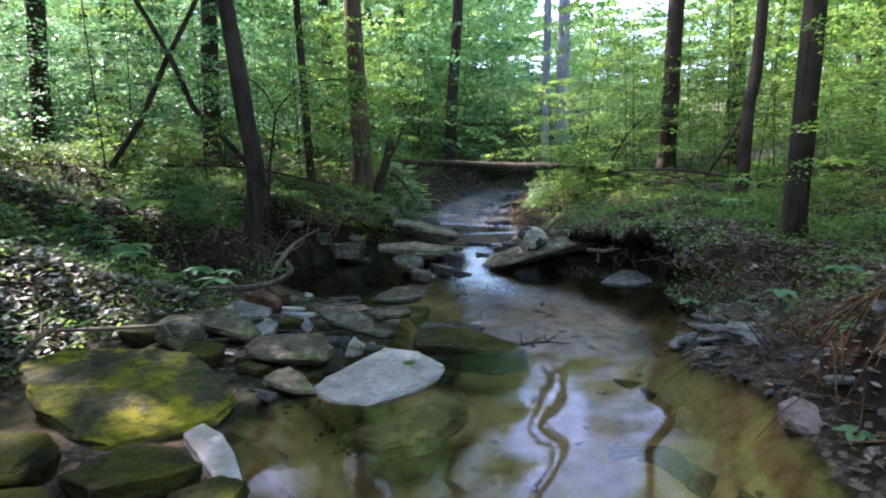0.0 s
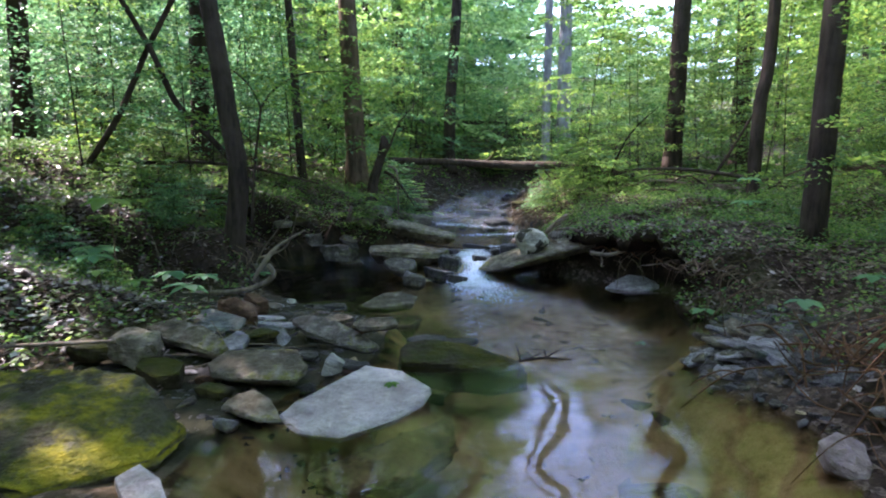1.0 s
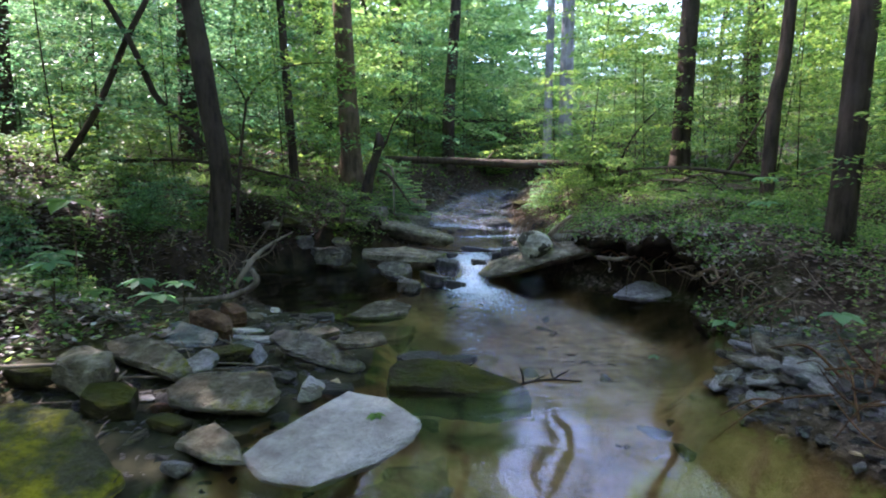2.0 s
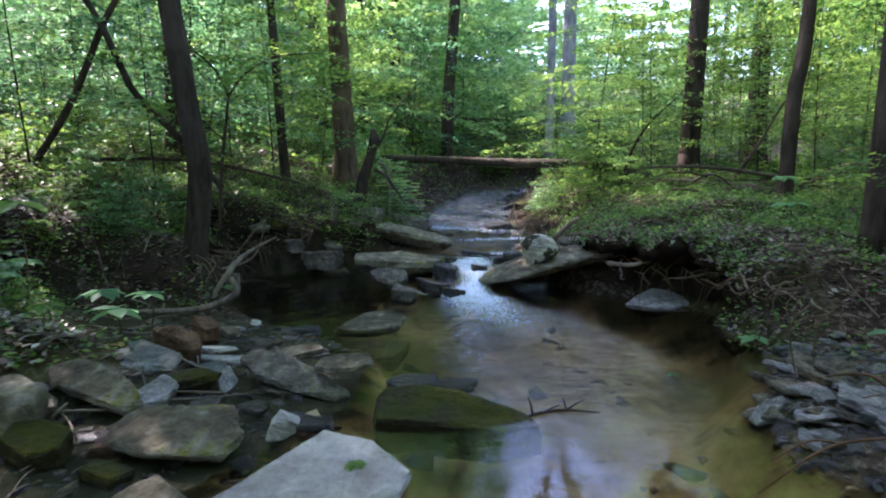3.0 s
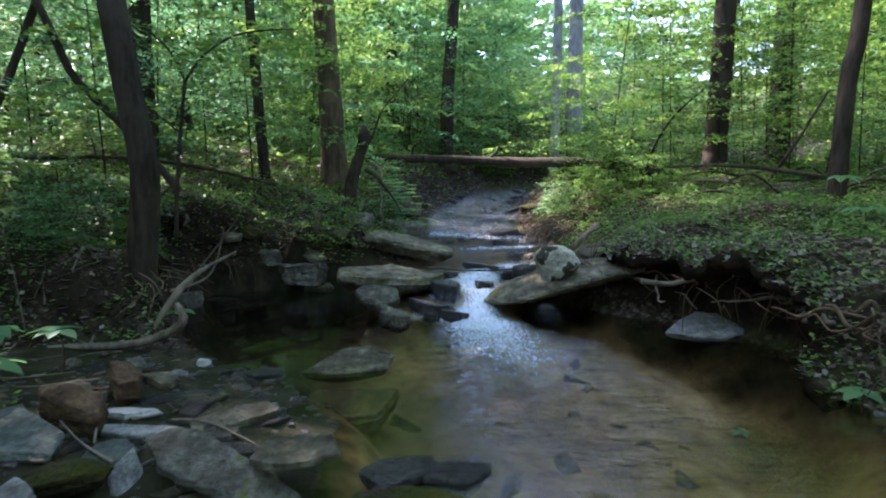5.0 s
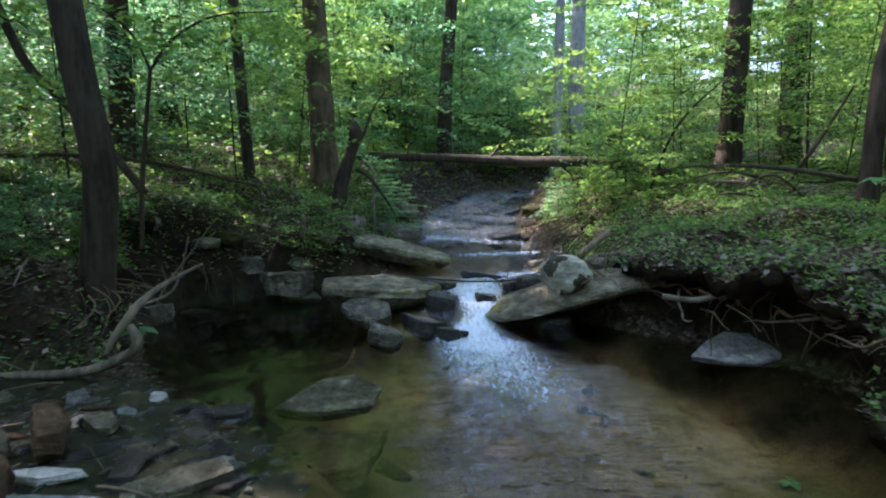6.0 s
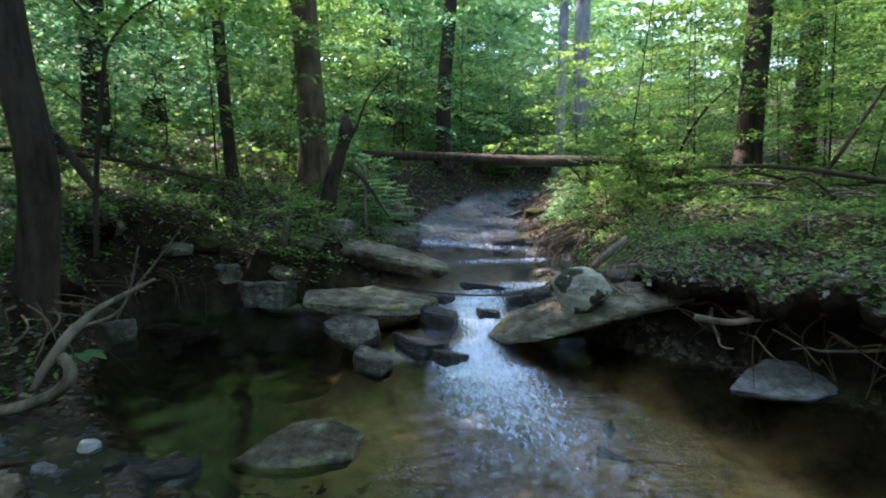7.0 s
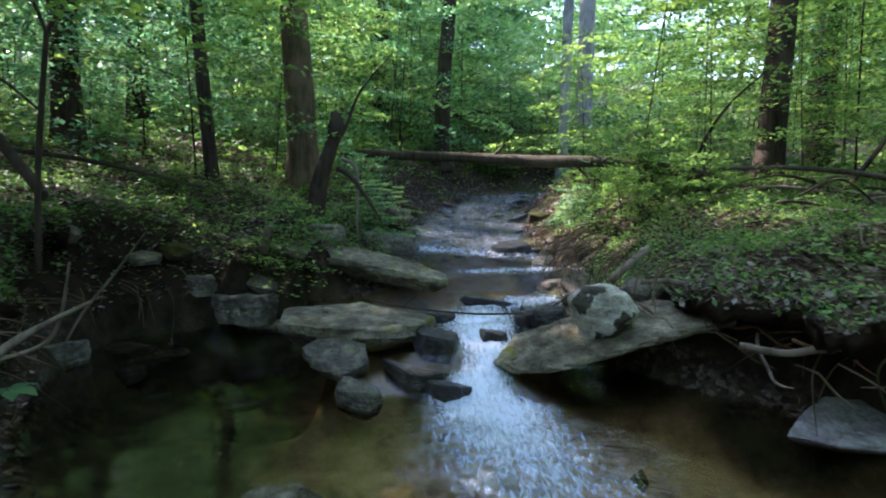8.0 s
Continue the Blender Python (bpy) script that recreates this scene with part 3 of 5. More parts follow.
def weather(bm, seed, size, lz, bevel, rough, fine):
    """Bevels, refines and roughens a hulled stone."""
    bmesh.ops.bevel(bm, geom=list(bm.edges), offset=bevel, segments=2, affect="EDGES", profile=0.6, clamp_overlap=True)
    bmesh.ops.triangulate(bm, faces=bm.faces)
    for _ in range(6):
        long = [e for e in bm.edges if e.calc_length() > fine]
        if not long:
            break
        bmesh.ops.subdivide_edges(bm, edges=long, cuts=1)
        bmesh.ops.triangulate(bm, faces=[f for f in bm.faces if len(f.verts) > 3])
    bm.normal_update()
    off = Vector((seed * 1.7, seed * 0.9, 0))
    for v in bm.verts:
        flat = 1 - abs(v.normal.z)
        n = 0.35 * noise.noise(v.co * 3.0 / size + off) + 0.5 * noise.noise(v.co * 8 / size + off) + 0.35 * noise.noise(v.co * 20 / size + off)
        strata = noise.noise(Vector((v.co.x * 2 / size, v.co.y * 2 / size, v.co.z * 5 / lz)) + off)
        v.co += v.normal * (n * rough + flat * strata * rough * 1.1)
    for f in bm.faces:
        f.smooth = True


def slab(name, label, mat, outline, thick, undercut=0.85, bevel=0.02, rough=0.016, seed=1, sink=(0, 0), swell=0.995):
    """A flat stone with the given top outline (x, y, z of each corner), its foot narrower and shifted by sink."""
    cx = sum(p[0] for p in outline) / len(outline)
    cy = sum(p[1] for p in outline) / len(outline)
    low = min(p[2] for p in outline)
    z0 = low - thick
    bm = bmesh.new()
    for x, y, z in outline:
        dx, dy = x - cx, y - cy
        bm.verts.new((dx * 0.97, dy * 0.97, z - z0))
        bm.verts.new((dx * swell, dy * swell, (z - z0) - thick * 0.35))
        bm.verts.new((dx * undercut + sink[0], dy * undercut + sink[1], (z - low) * 0.8))
    hull = bmesh.ops.convex_hull(bm, input=bm.verts)
    bmesh.ops.delete(bm, geom=list({e for e in hull["geom_interior"] + hull["geom_unused"] if isinstance(e, bmesh.types.BMVert)}), context="VERTS")
    weather(bm, seed, 0.6, thick, bevel * 0.35, rough * 0.9, 0.034)
    return tagged(part(name, bm, mat, m=pose(cx, cy, z0)), label, "rock")


slab("slab_rock", "pale flat stone slab lying in the pool", M_PALE, [(-0.72, 2.77, 0.17), (-0.67, 2.84, 0.2), (-0.53, 3.04, 0.22), (-0.37, 3.28, 0.24), (-0.15, 3.18, 0.24), (0.02, 2.99, 0.22), (-0.02, 2.89, 0.185), (-0.15, 2.76, 0.15), (-0.39, 2.58, 0.14), (-0.59, 2.63, 0.155)], 0.06, 0.85, 0.02, 0.009, 5, (0.02, 0.08))
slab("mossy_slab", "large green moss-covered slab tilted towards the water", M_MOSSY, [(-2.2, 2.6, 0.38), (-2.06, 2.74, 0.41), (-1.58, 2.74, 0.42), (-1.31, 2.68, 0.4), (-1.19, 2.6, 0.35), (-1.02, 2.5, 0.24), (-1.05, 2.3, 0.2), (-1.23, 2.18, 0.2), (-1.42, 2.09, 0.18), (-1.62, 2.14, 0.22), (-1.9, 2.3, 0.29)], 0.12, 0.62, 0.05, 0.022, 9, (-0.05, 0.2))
slab("stone", "long grey mossy stone on the stony bar", M_LICHEN, [(-1.29, 3.27, 0.26), (-1.22, 3.42, 0.29), (-0.8, 3.4, 0.3), (-0.68, 3.2, 0.27), (-0.72, 3.08, 0.24), (-1.0, 3.08, 0.25), (-1.22, 3.14, 0.25)], 0.1, 0.7, 0.03, 0.02, 12, (0, 0.08))
slab("mossy_rock", "low mossy brown rock lying in the pool", M_DARKMOSS, [(-0.23, 3.7, 0.2), (-0.18, 3.78, 0.23), (0.01, 3.8, 0.24), (0.25, 3.72, 0.22), (0.48, 3.68, 0.16), (0.6, 3.56, 0.13), (0.41, 3.48, 0.13), (0.1, 3.5, 0.165), (-0.2, 3.54, 0.17)], 0.16, 1.0, 0.035, 0.016, 14)
slab("block_stone", "grey stone block with a dark overhang", M_LICHEN, [(-0.55, 3.8, 0.335), (-0.53, 3.9, 0.35), (-0.39, 3.95, 0.36), (-0.28, 3.94, 0.36), (-0.24, 3.84, 0.345), (-0.34, 3.78, 0.335), (-0.48, 3.77, 0.33)], 0.075, 0.72, 0.014, 0.012, 15, (0.02, 0.12))
slab("slab_rock", "dark wet flat stone at the pool's edge", M_WET, [(-0.2, 3.97, 0.19), (-0.13, 4.05, 0.2), (0.09, 4.12, 0.18), (0.08, 4.0, 0.17), (-0.1, 3.9, 0.16)], 0.07, 0.8, 0.012, 0.012, 56)
slab("slab_rock", "grey slab leaning on the stony bar", M_ROCK, [(-1.0, 3.96, 0.33), (-0.92, 4.0, 0.36), (-0.81, 3.98, 0.36), (-0.66, 3.9, 0.33), (-0.51, 3.83, 0.28), (-0.36, 3.79, 0.2), (-0.43, 3.75, 0.185), (-0.57, 3.76, 0.22), (-0.71, 3.77, 0.25), (-0.88, 3.82, 0.29)], 0.07, 0.8, 0.014, 0.012, 16, (0.02, 0.05))
slab("slab_rock", "long pale grey slab on the stony bar", M_LICHEN, [(-1.9, 3.73, 0.36), (-1.75, 3.77, 0.39), (-1.52, 3.68, 0.385), (-1.33, 3.53, 0.35), (-1.22, 3.42, 0.31), (-1.3, 3.39, 0.28), (-1.55, 3.5, 0.31), (-1.78, 3.6, 0.33)], 0.08, 0.8, 0.015, 0.012, 17, (0, 0.06))
slab("plate_stone", "small pale stone standing on edge against a slab", M_SLATE, [(-1.37, 3.56, 0.28), (-1.28, 3.7, 0.33), (-1.18, 3.65, 0.31), (-1.18, 3.53, 0.28), (-1.26, 3.48, 0.26)], 0.06, 0.8, 0.012, 0.01, 57)
slab("slab_rock", "buff flat slab at the edge of the pool", M_LICHEN, [(-1.03, 4.35, 0.22), (-0.91, 4.46, 0.23), (-0.72, 4.53, 0.24), (-0.65, 4.47, 0.22), (-0.78, 4.37, 0.21), (-0.98, 4.27, 0.2)], 0.055, 0.85, 0.012, 0.01, 18)
slab("flat_rock", "pale flat rock standing out of the pool", M_LICHEN, [(-0.77, 5.22, 0.135), (-0.66, 5.3, 0.18), (-0.53, 5.44, 0.22), (-0.36, 5.47, 0.23), (-0.19, 5.35, 0.2), (-0.22, 5.22, 0.17), (-0.45, 5.16, 0.145), (-0.6, 5.16, 0.135)], 0.06, 0.85, 0.015, 0.012, 21)
slab("sunken_slab", "tan flat slab under the clear water", M_BED, [(-0.8, 4.8, 0.09), (-0.61, 5.06, 0.09), (-0.13, 5.05, 0.1), (-0.2, 4.78, 0.08), (-0.5, 4.65, 0.07)], 0.12, 0.9, 0.02, 0.014, 22)
slab("sunken_slab", "brown flat slab under the clear water", M_BED, [(-0.5, 2.45, 0.06), (-0.2, 2.6, 0.08), (0.12, 2.9, 0.11), (0.14, 2.7, 0.08), (-0.05, 2.45, 0.05), (-0.3, 2.35, 0.04)], 0.1, 0.9, 0.02, 0.014, 23)
slab("ledge_rock", "thick flat ledge stone beside the cascade", M_LICHEN, [(-0.87, 6.85, 0.47), (-0.92, 7.12, 0.5), (-0.4, 7.3, 0.5), (0.12, 7.15, 0.44), (0.02, 6.95, 0.43), (-0.2, 6.8, 0.44), (-0.6, 6.76, 0.46)], 0.19, 0.82, 0.025, 0.016, 24, (0, 0.12))
slab("block_stone", "grey block leaning below the ledge stone", M_ROCK, [(-0.7, 6.7, 0.36), (-0.55, 6.8, 0.4), (-0.3, 6.75, 0.37), (-0.27, 6.6, 0.33), (-0.42, 6.52, 0.28), (-0.6, 6.6, 0.31)], 0.12, 0.8, 0.02, 0.018, 25, (0.03, 0.06))
stone("stone", "rounded grey stone at the foot of the ledge", M_ROCK, -0.31, 6.42, 0.09, 0.3, 0.2, 0.17, -20, 14, 12, seed=53, sides=7, bevel=0.1, crown=(0.7, 0.95))
slab("slab_rock", "long lichen-spotted slab sloping to the water", M_LICHEN, [(-1.35, 8.25, 0.8), (-1.2, 8.5, 0.82), (-0.6, 8.5, 0.74), (-0.1, 8.4, 0.64), (0.22, 8.15, 0.56), (0.22, 7.97, 0.53), (-0.15, 7.97, 0.6), (-0.6, 8.02, 0.69), (-1.05, 8.1, 0.75)], 0.13, 0.82, 0.02, 0.018, 26, (0, 0.12))
slab("slab_rock", "large overhanging slab tilted beside the cascade", M_LICHEN, [(0.47, 6.75, 0.27), (0.62, 6.95, 0.36), (1.0, 6.95, 0.5), (1.5, 6.95, 0.6), (1.83, 6.78, 0.62), (1.87, 6.58, 0.57), (1.55, 6.5, 0.535), (1.15, 6.42, 0.44), (0.8, 6.42, 0.335), (0.58, 6.55, 0.27)], 0.075, 0.8, 0.02, 0.018, 27, (0.04, 0.2))
slab("white_rock", "pale grey rock at the foot of the bank", M_SLATE, [(1.8, 6.0, 0.155), (1.95, 6.12, 0.22), (2.12, 6.2, 0.265), (2.4, 6.15, 0.25), (2.48, 5.95, 0.19), (2.2, 5.86, 0.155), (1.98, 5.9, 0.145)], 0.05, 0.75, 0.02, 0.014, 29)
# name, label, material, x, y, foot z, length, width, height, turn, tilt about x, tilt about y
slab("wedge_stone", "long pale wedge of stone at the water's edge", M_PALE, [(-1.14, 2.17, 0.2), (-1.08, 2.24, 0.22), (-0.96, 2.15, 0.21), (-0.83, 1.98, 0.2), (-0.74, 1.83, 0.18), (-0.73, 1.77, 0.17), (-0.81, 1.79, 0.17), (-0.97, 1.98, 0.18)], 0.12, 0.9, 0.012, 0.006, 3)
# thin plates and blocks that lie over one another on the bar: x, y, z, length, width, thickness, turn, tilts, material
for k, (x, y, z, l, w, h, t, rx, ry, m) in enumerate((
        (-1.2, 4.24, 0.2, 0.44, 0.1, 0.045, 0, 6, 2, M_SLATE), (-1.34, 4.4, 0.21, 0.32, 0.1, 0.04, 4, -5, 2, M_PALE), (-1.2, 4.06, 0.19, 0.26, 0.17, 0.06, 10, 10, 2, M_BLUE), (-1.19, 3.83, 0.2, 0.36, 0.16, 0.1, 12, 8, -6, M_DARKMOSS),
        (-1.5, 3.15, 0.16, 0.36, 0.22, 0.16, -25, 8, 10, M_DARKMOSS), (-0.52, 3.5, 0.13, 0.28, 0.12, 0.06, -10, 4, 6, M_WET), (-0.85, 4.22, 0.18, 0.24, 0.1, 0.05, 8, 6, -3, M_ROCK), (-0.72, 4.12, 0.17, 0.22, 0.1, 0.05, -14, 0, 4, M_WET),
        (-1.46, 4.9, 0.17, 0.26, 0.13, 0.07, -35, 5, 5, M_LICHEN), (-1.2, 4.75, 0.15, 0.24, 0.1, 0.05, 20, 4, 4, M_WET), (-1.02, 4.9, 0.12, 0.2, 0.1, 0.05, -20, 5, 0, M_WET), (-1.7, 4.62, 0.22, 0.3, 0.12, 0.06, -45, 5, 8, M_LICHEN),
        (-1.85, 4.2, 0.26, 0.34, 0.18, 0.1, -10, 8, 0, M_DARKMOSS), (-1.15, 3.02, 0.16, 0.26, 0.12, 0.06, -12, 4, 6, M_DARKMOSS), (-0.95, 2.68, 0.13, 0.18, 0.09, 0.06, 70, 8, 30, M_SLATE), (-1.75, 3.4, 0.24, 0.36, 0.2, 0.1, -8, 5, 0, M_ROCK),
        (-0.62, 3.38, 0.13, 0.2, 0.08, 0.14, 65, 10, 35, M_PALE), (-1.95, 3.3, 0.28, 0.34, 0.2, 0.1, 20, 5, 5, M_DARKMOSS), (-1.05, 3.62, 0.17, 0.2, 0.12, 0.06, 30, 12, 0, M_WET), (-0.8, 3.62, 0.15, 0.2, 0.12, 0.06, -20, 6, 0, M_WET))):
    stone("plate_stone", "thin flat stone among others on the bar", m, x, y, z, l, w, h, t, rx, ry, seed=500 + k, sides=7, undercut=0.85, bevel=0.05, rough=0.02)
slab("stone", "small buff stone beside the pale slab", M_LICHEN, [(-1.02, 2.82, 0.2), (-0.98, 2.9, 0.22), (-0.9, 2.94, 0.235), (-0.8, 2.87, 0.22), (-0.68, 2.72, 0.17), (-0.82, 2.72, 0.18)], 0.07, 0.8, 0.02, 0.012, 11, (0.02, 0.06))
stone("wedge_stone", "upright brown wedge of stone", M_BROWN, -1.5, 4.3, 0.2, 0.4, 0.22, 0.2, -20, 8, 12, seed=18, peak=0.2)
slab("slab_rock", "blue-grey flat slab leaning on a brown stone", M_BLUE, [(-1.76, 4.02, 0.3), (-1.78, 4.16, 0.34), (-1.69, 4.22, 0.36), (-1.33, 4.0, 0.34), (-1.34, 3.92, 0.29), (-1.6, 3.92, 0.28)], 0.06, 0.85, 0.012, 0.01, 19)
stone("stone", "smooth tan oblong stone", M_BROWN, -1.5, 4.66, 0.22, 0.42, 0.16, 0.15, -50, 0, 6, seed=20)
stone("flat_rock", "small flat rock at the edge of the pool", M_WET, -0.95, 5.12, 0.06, 0.34, 0.18, 0.12, 12, seed=22)
stone("stone", "small pale stone at the pool's edge", M_PALE, -1.4, 5.3, 0.12, 0.12, 0.09, 0.08, 40, seed=42, sides=7, bevel=0.25, crown=(0.6, 0.85))
for x, y, l, w, h, t in ((-1.15, 1.78, 0.5, 0.34, 0.16, 10), (-1.65, 1.75, 0.6, 0.4, 0.2, -15), (-0.82, 1.72, 0.3, 0.22, 0.1, 40), (-1.4, 1.5, 0.5, 0.3, 0.16, 0), (-2.1, 1.9, 0.5, 0.34, 0.22, 30), (-2.3, 2.35, 0.4, 0.3, 0.2, 0)):
    stone("mossy_stone", "dark mossy stone at the foot of the slab", M_DARKMOSS, x, y, land_at(x, y) - 0.03, l, w, h, t)
stone("stone", "grey stone half buried in the bar", M_LICHEN, -1.7, 3.3, 0.24, 0.44, 0.26, 0.2, -30, seed=44)
stone("stone", "dark slab of the creek bed beside the rock", M_WET, 0.15, 4.05, 0.06, 0.4, 0.2, 0.12, -10, seed=48)
stone("stone", "grey stone under the creek bank", M_ROCK, -1.45, 7.85, 0.2, 0.62, 0.36, 0.26, -18, seed=26)
stone("boulder", "rounded lichen-patched boulder on the slab", M_SPOTTED, 1.1, 6.66, 0.43, 0.46, 0.36, 0.32, 10, 0, 4, seed=28, sides=10, bevel=0.35, tops=0.97, crown=(0.55, 0.75), undercut=0.62)
stone("stone", "dark wet stone beside the boulder", M_WET, 0.9, 7.15, 0.3, 0.3, 0.24, 0.22, 30, seed=49)
stone("stone", "grey slab behind the boulder", M_ROCK, 1.6, 7.3, 0.5, 0.5, 0.3, 0.16, 15, 8, 0, seed=50)
stone("stone", "pinkish flat stone on the bank", M_PINK, 1.68, 2.36, 0.12, 0.3, 0.2, 0.1, 30, 24, -8, seed=30)
stone("stone", "grey stone under the bank's roots", M_ROCK, 2.45, 4.95, 0.1, 0.36, 0.22, 0.2, 40, seed=31)
stone("stone", "dark wet rock in mid stream", M_WET, 0.95, 9.75, 0.46, 0.62, 0.4, 0.2, 15, 5, -6, seed=32)
stone("stone", "flat-topped rock at the stream's edge", M_ROCK, -0.55, 9.6, 0.5, 0.8, 0.45, 0.3, -15, 0, 5, seed=33)
for x, y, l, w, h, t in ((0.12, 6.95, 0.36, 0.22, 0.2, 10), (0.0, 6.62, 0.42, 0.22, 0.16, -15), (0.2, 6.5, 0.3, 0.16, 0.14, 5), (0.1, 7.3, 0.34, 0.2, 0.16, 20), (0.5, 7.0, 0.22, 0.14, 0.12, -10), (0.55, 7.75, 0.5, 0.14, 0.1, 4), (0.75, 7.25, 0.26, 0.2, 0.16, 30)):
    stone("stone", "black wet stone in the cascade", M_WET, x, y, float(table(y, LEVEL)) - h * 0.55, l, w, h, t, 0, 8)
for x, y, l, w, h, t in ((1.3, 7.75, 0.5, 0.3, 0.18, 12), (1.45, 8.15, 0.6, 0.36, 0.16, -10), (1.2, 8.4, 0.3, 0.2, 0.14, 30), (1.35, 8.8, 0.34, 0.2, 0.16, 0), (1.25, 9.2, 0.4, 0.24, 0.18, 50), (1.5, 9.5, 0.36, 0.26, 0.2, 10), (-0.45, 8.9, 0.5, 0.3, 0.18, -20), (-0.4, 10.3, 0.45, 0.3, 0.24, 25)):
    stone("stone", "grey stone on the upper stream's edge", M_ROCK, x, y, land_at(x, y) - 0.06, l, w, h * 0.8, t, t % 9 * 4 - 16, t % 7 * 4 - 12)
STONES = [part("stone", stone_bm(60 + k, 1, 0.7, 0.5, sides=5, fine=2, rough=0.03, bevel=0.04, tops=0.95, undercut=0.8), mat) for k, mat in enumerate((M_ROCK, M_LICHEN, M_WET, M_BLUE, M_SLATE, M_BROWN, M_BED, M_OLIVE))]


def scatter_stones(name, n, area, seed, kinds, lo, hi, group, sink=0.3, wet=False):
    rng = random.Random(seed)
    for _ in range(n):
        x, y = area(rng)
        size = lo + (hi - lo) * rng.random() ** 2.2
        ob = copy_thing(STONES[rng.choice(kinds)], Matrix())
        ob.name = name
        ob.scale = (size * rng.uniform(0.8, 1.3), size * rng.uniform(0.8, 1.2), size * rng.uniform(0.22, 0.6))
        z = land_at(x, y) - sink * size * 0.5
        ob.matrix_basis = pose(x, y, z, rng.uniform(-20, 20), rng.uniform(-20, 20), rng.uniform(0, 360)) @ Matrix.Diagonal((*ob.scale, 1))
        tagged(ob, "small angular creek stone", "rock", group)


scatter_stones("bar_stone", 240, lambda r: (r.uniform(-2.2, -0.45), r.uniform(2.9, 5.5)), 1, (0, 1, 1, 3, 2, 2, 2, 4, 5), 0.07, 0.24, "stones of the bar")
scatter_stones("bank_stone", 120, lambda r: (lambda y: (float(table(y, RIGHT)) + r.uniform(0.0, 0.75), y))(r.uniform(2.4, 4.6)), 2, (0, 1, 2, 3, 4, 4), 0.07, 0.24, "stones at the bank's foot", 0.1)
scatter_stones("bank_stone", 34, lambda r: (lambda y: (float(table(y, RIGHT)) + r.uniform(-0.06, 0.42), y))(r.uniform(3.25, 4.2)), 7, (4, 4, 1, 0), 0.12, 0.28, "stones at the bank's foot", -0.1)
scatter_stones("riffle_stone", 110, lambda r: ((lambda y: (float(table(y, LEFT)) + r.random() * float(table(y, RIGHT) - table(y, LEFT)), y))(r.uniform(9.5, 15.5))), 3, (2, 2, 2, 0), 0.14, 0.42, "stones of the riffle", -0.1)
scatter_stones("bed_stone", 34, lambda r: (r.uniform(-0.35, 1.4), r.uniform(2.0, 6.0)), 4, (6, 6, 6, 7, 7), 0.22, 0.6, "stones on the creek bed", 0.42)
scatter_stones("cascade_stone", 26, lambda r: (r.uniform(-0.1, 0.7), r.uniform(6.35, 7.3)), 5, (2,), 0.14, 0.34, "stones of the cascade", 0.4)


for x, y, l, h, t in ((-2.2, 7.5, 0.4, 0.2, 20), (-1.85, 7.95, 0.3, 0.18, -10), (-2.35, 7.0, 0.34, 0.22, 70), (-1.1, 7.75, 0.34, 0.24, 30), (-1.0, 8.6, 0.5, 0.2, 10)):
    stone("stone", "dark stone at the foot of the undercut bank", M_ROCK, x, y, land_at(x, y) - 0.04, l, l * 0.6, h, t)


rng = random.Random(88)
for k in range(10):
    x, y = rng.uniform(-2.75, -1.3), rng.uniform(7.2, 8.3)
    z = land_at(x, y)
    stone("stone", "flat stone jutting from the creek bank", rng.choice((M_ROCK, M_LICHEN, M_DARKMOSS)), x, y, z - 0.06, rng.uniform(0.25, 0.55), rng.uniform(0.2, 0.3), rng.uniform(0.08, 0.16), rng.uniform(-30, 30), rng.uniform(-14, 14), rng.uniform(-14, 14), seed=900 + k, sides=8, bevel=0.16, crown=(0.65, 0.9))
rng = random.Random(89)
for k in range(14):
    y = rng.uniform(8.4, 12)
    x = float(table(y, LEFT)) - rng.uniform(0.0, 0.5) if k % 2 else float(table(y, RIGHT)) + rng.uniform(0.0, 0.5)
    stone("stone", "dark stone edging the upper stream", rng.choice((M_ROCK, M_WET, M_DARKMOSS)), x, y, land_at(x, y) - 0.06, rng.uniform(0.3, 0.6), rng.uniform(0.2, 0.35), rng.uniform(0.1, 0.22), rng.uniform(0, 90), rng.uniform(-16, 16), rng.uniform(-16, 16), seed=930 + k)


def build_gravel(name, label, n, area, seed, lo, hi, material):
    """Stones too small and many to tell apart: one mesh of angular pebbles."""
    rng = np.random.RandomState(seed)
    xy = np.array([area(rng) for _ in range(n)])
    z = land(xy[:, 0], xy[:, 1])[0]
    base = np.array([(-1, -0.7, 0), (0.8, -0.8, 0), (1, 0.6, 0), (-0.7, 0.9, 0), (-0.6, -0.5, 1), (0.5, -0.6, 0.8), (0.7, 0.4, 1), (-0.5, 0.6, 0.75)], float)
    quads = [(0, 1, 5, 4), (1, 2, 6, 5), (2, 3, 7, 6), (3, 0, 4, 7), (4, 5, 6, 7)]
    verts, faces = [], []
    for k in range(n):
        s = lo + (hi - lo) * rng.rand() ** 2
        a = rng.uniform(0, 6.28)
        b = base * (1 + rng.uniform(-0.25, 0.25, base.shape)) * (s * rng.uniform(0.4, 0.7), s * rng.uniform(0.3, 0.5), s * rng.uniform(0.15, 0.4))
        x, y = b[:, 0] * np.cos(a) - b[:, 1] * np.sin(a), b[:, 0] * np.sin(a) + b[:, 1] * np.cos(a)
        t = rng.uniform(-0.3, 0.3, 2)
        verts.append(np.stack([xy[k, 0] + x, xy[k, 1] + y, z[k] - 0.25 * s + b[:, 2] + x * t[0] + y * t[1]], 1))
        faces += [tuple(i + 8 * k for i in q) for q in quads]
    tagged(new(name, mesh_of(name, np.concatenate(verts), faces, material, False)), label, "gravel", kind="stuff")


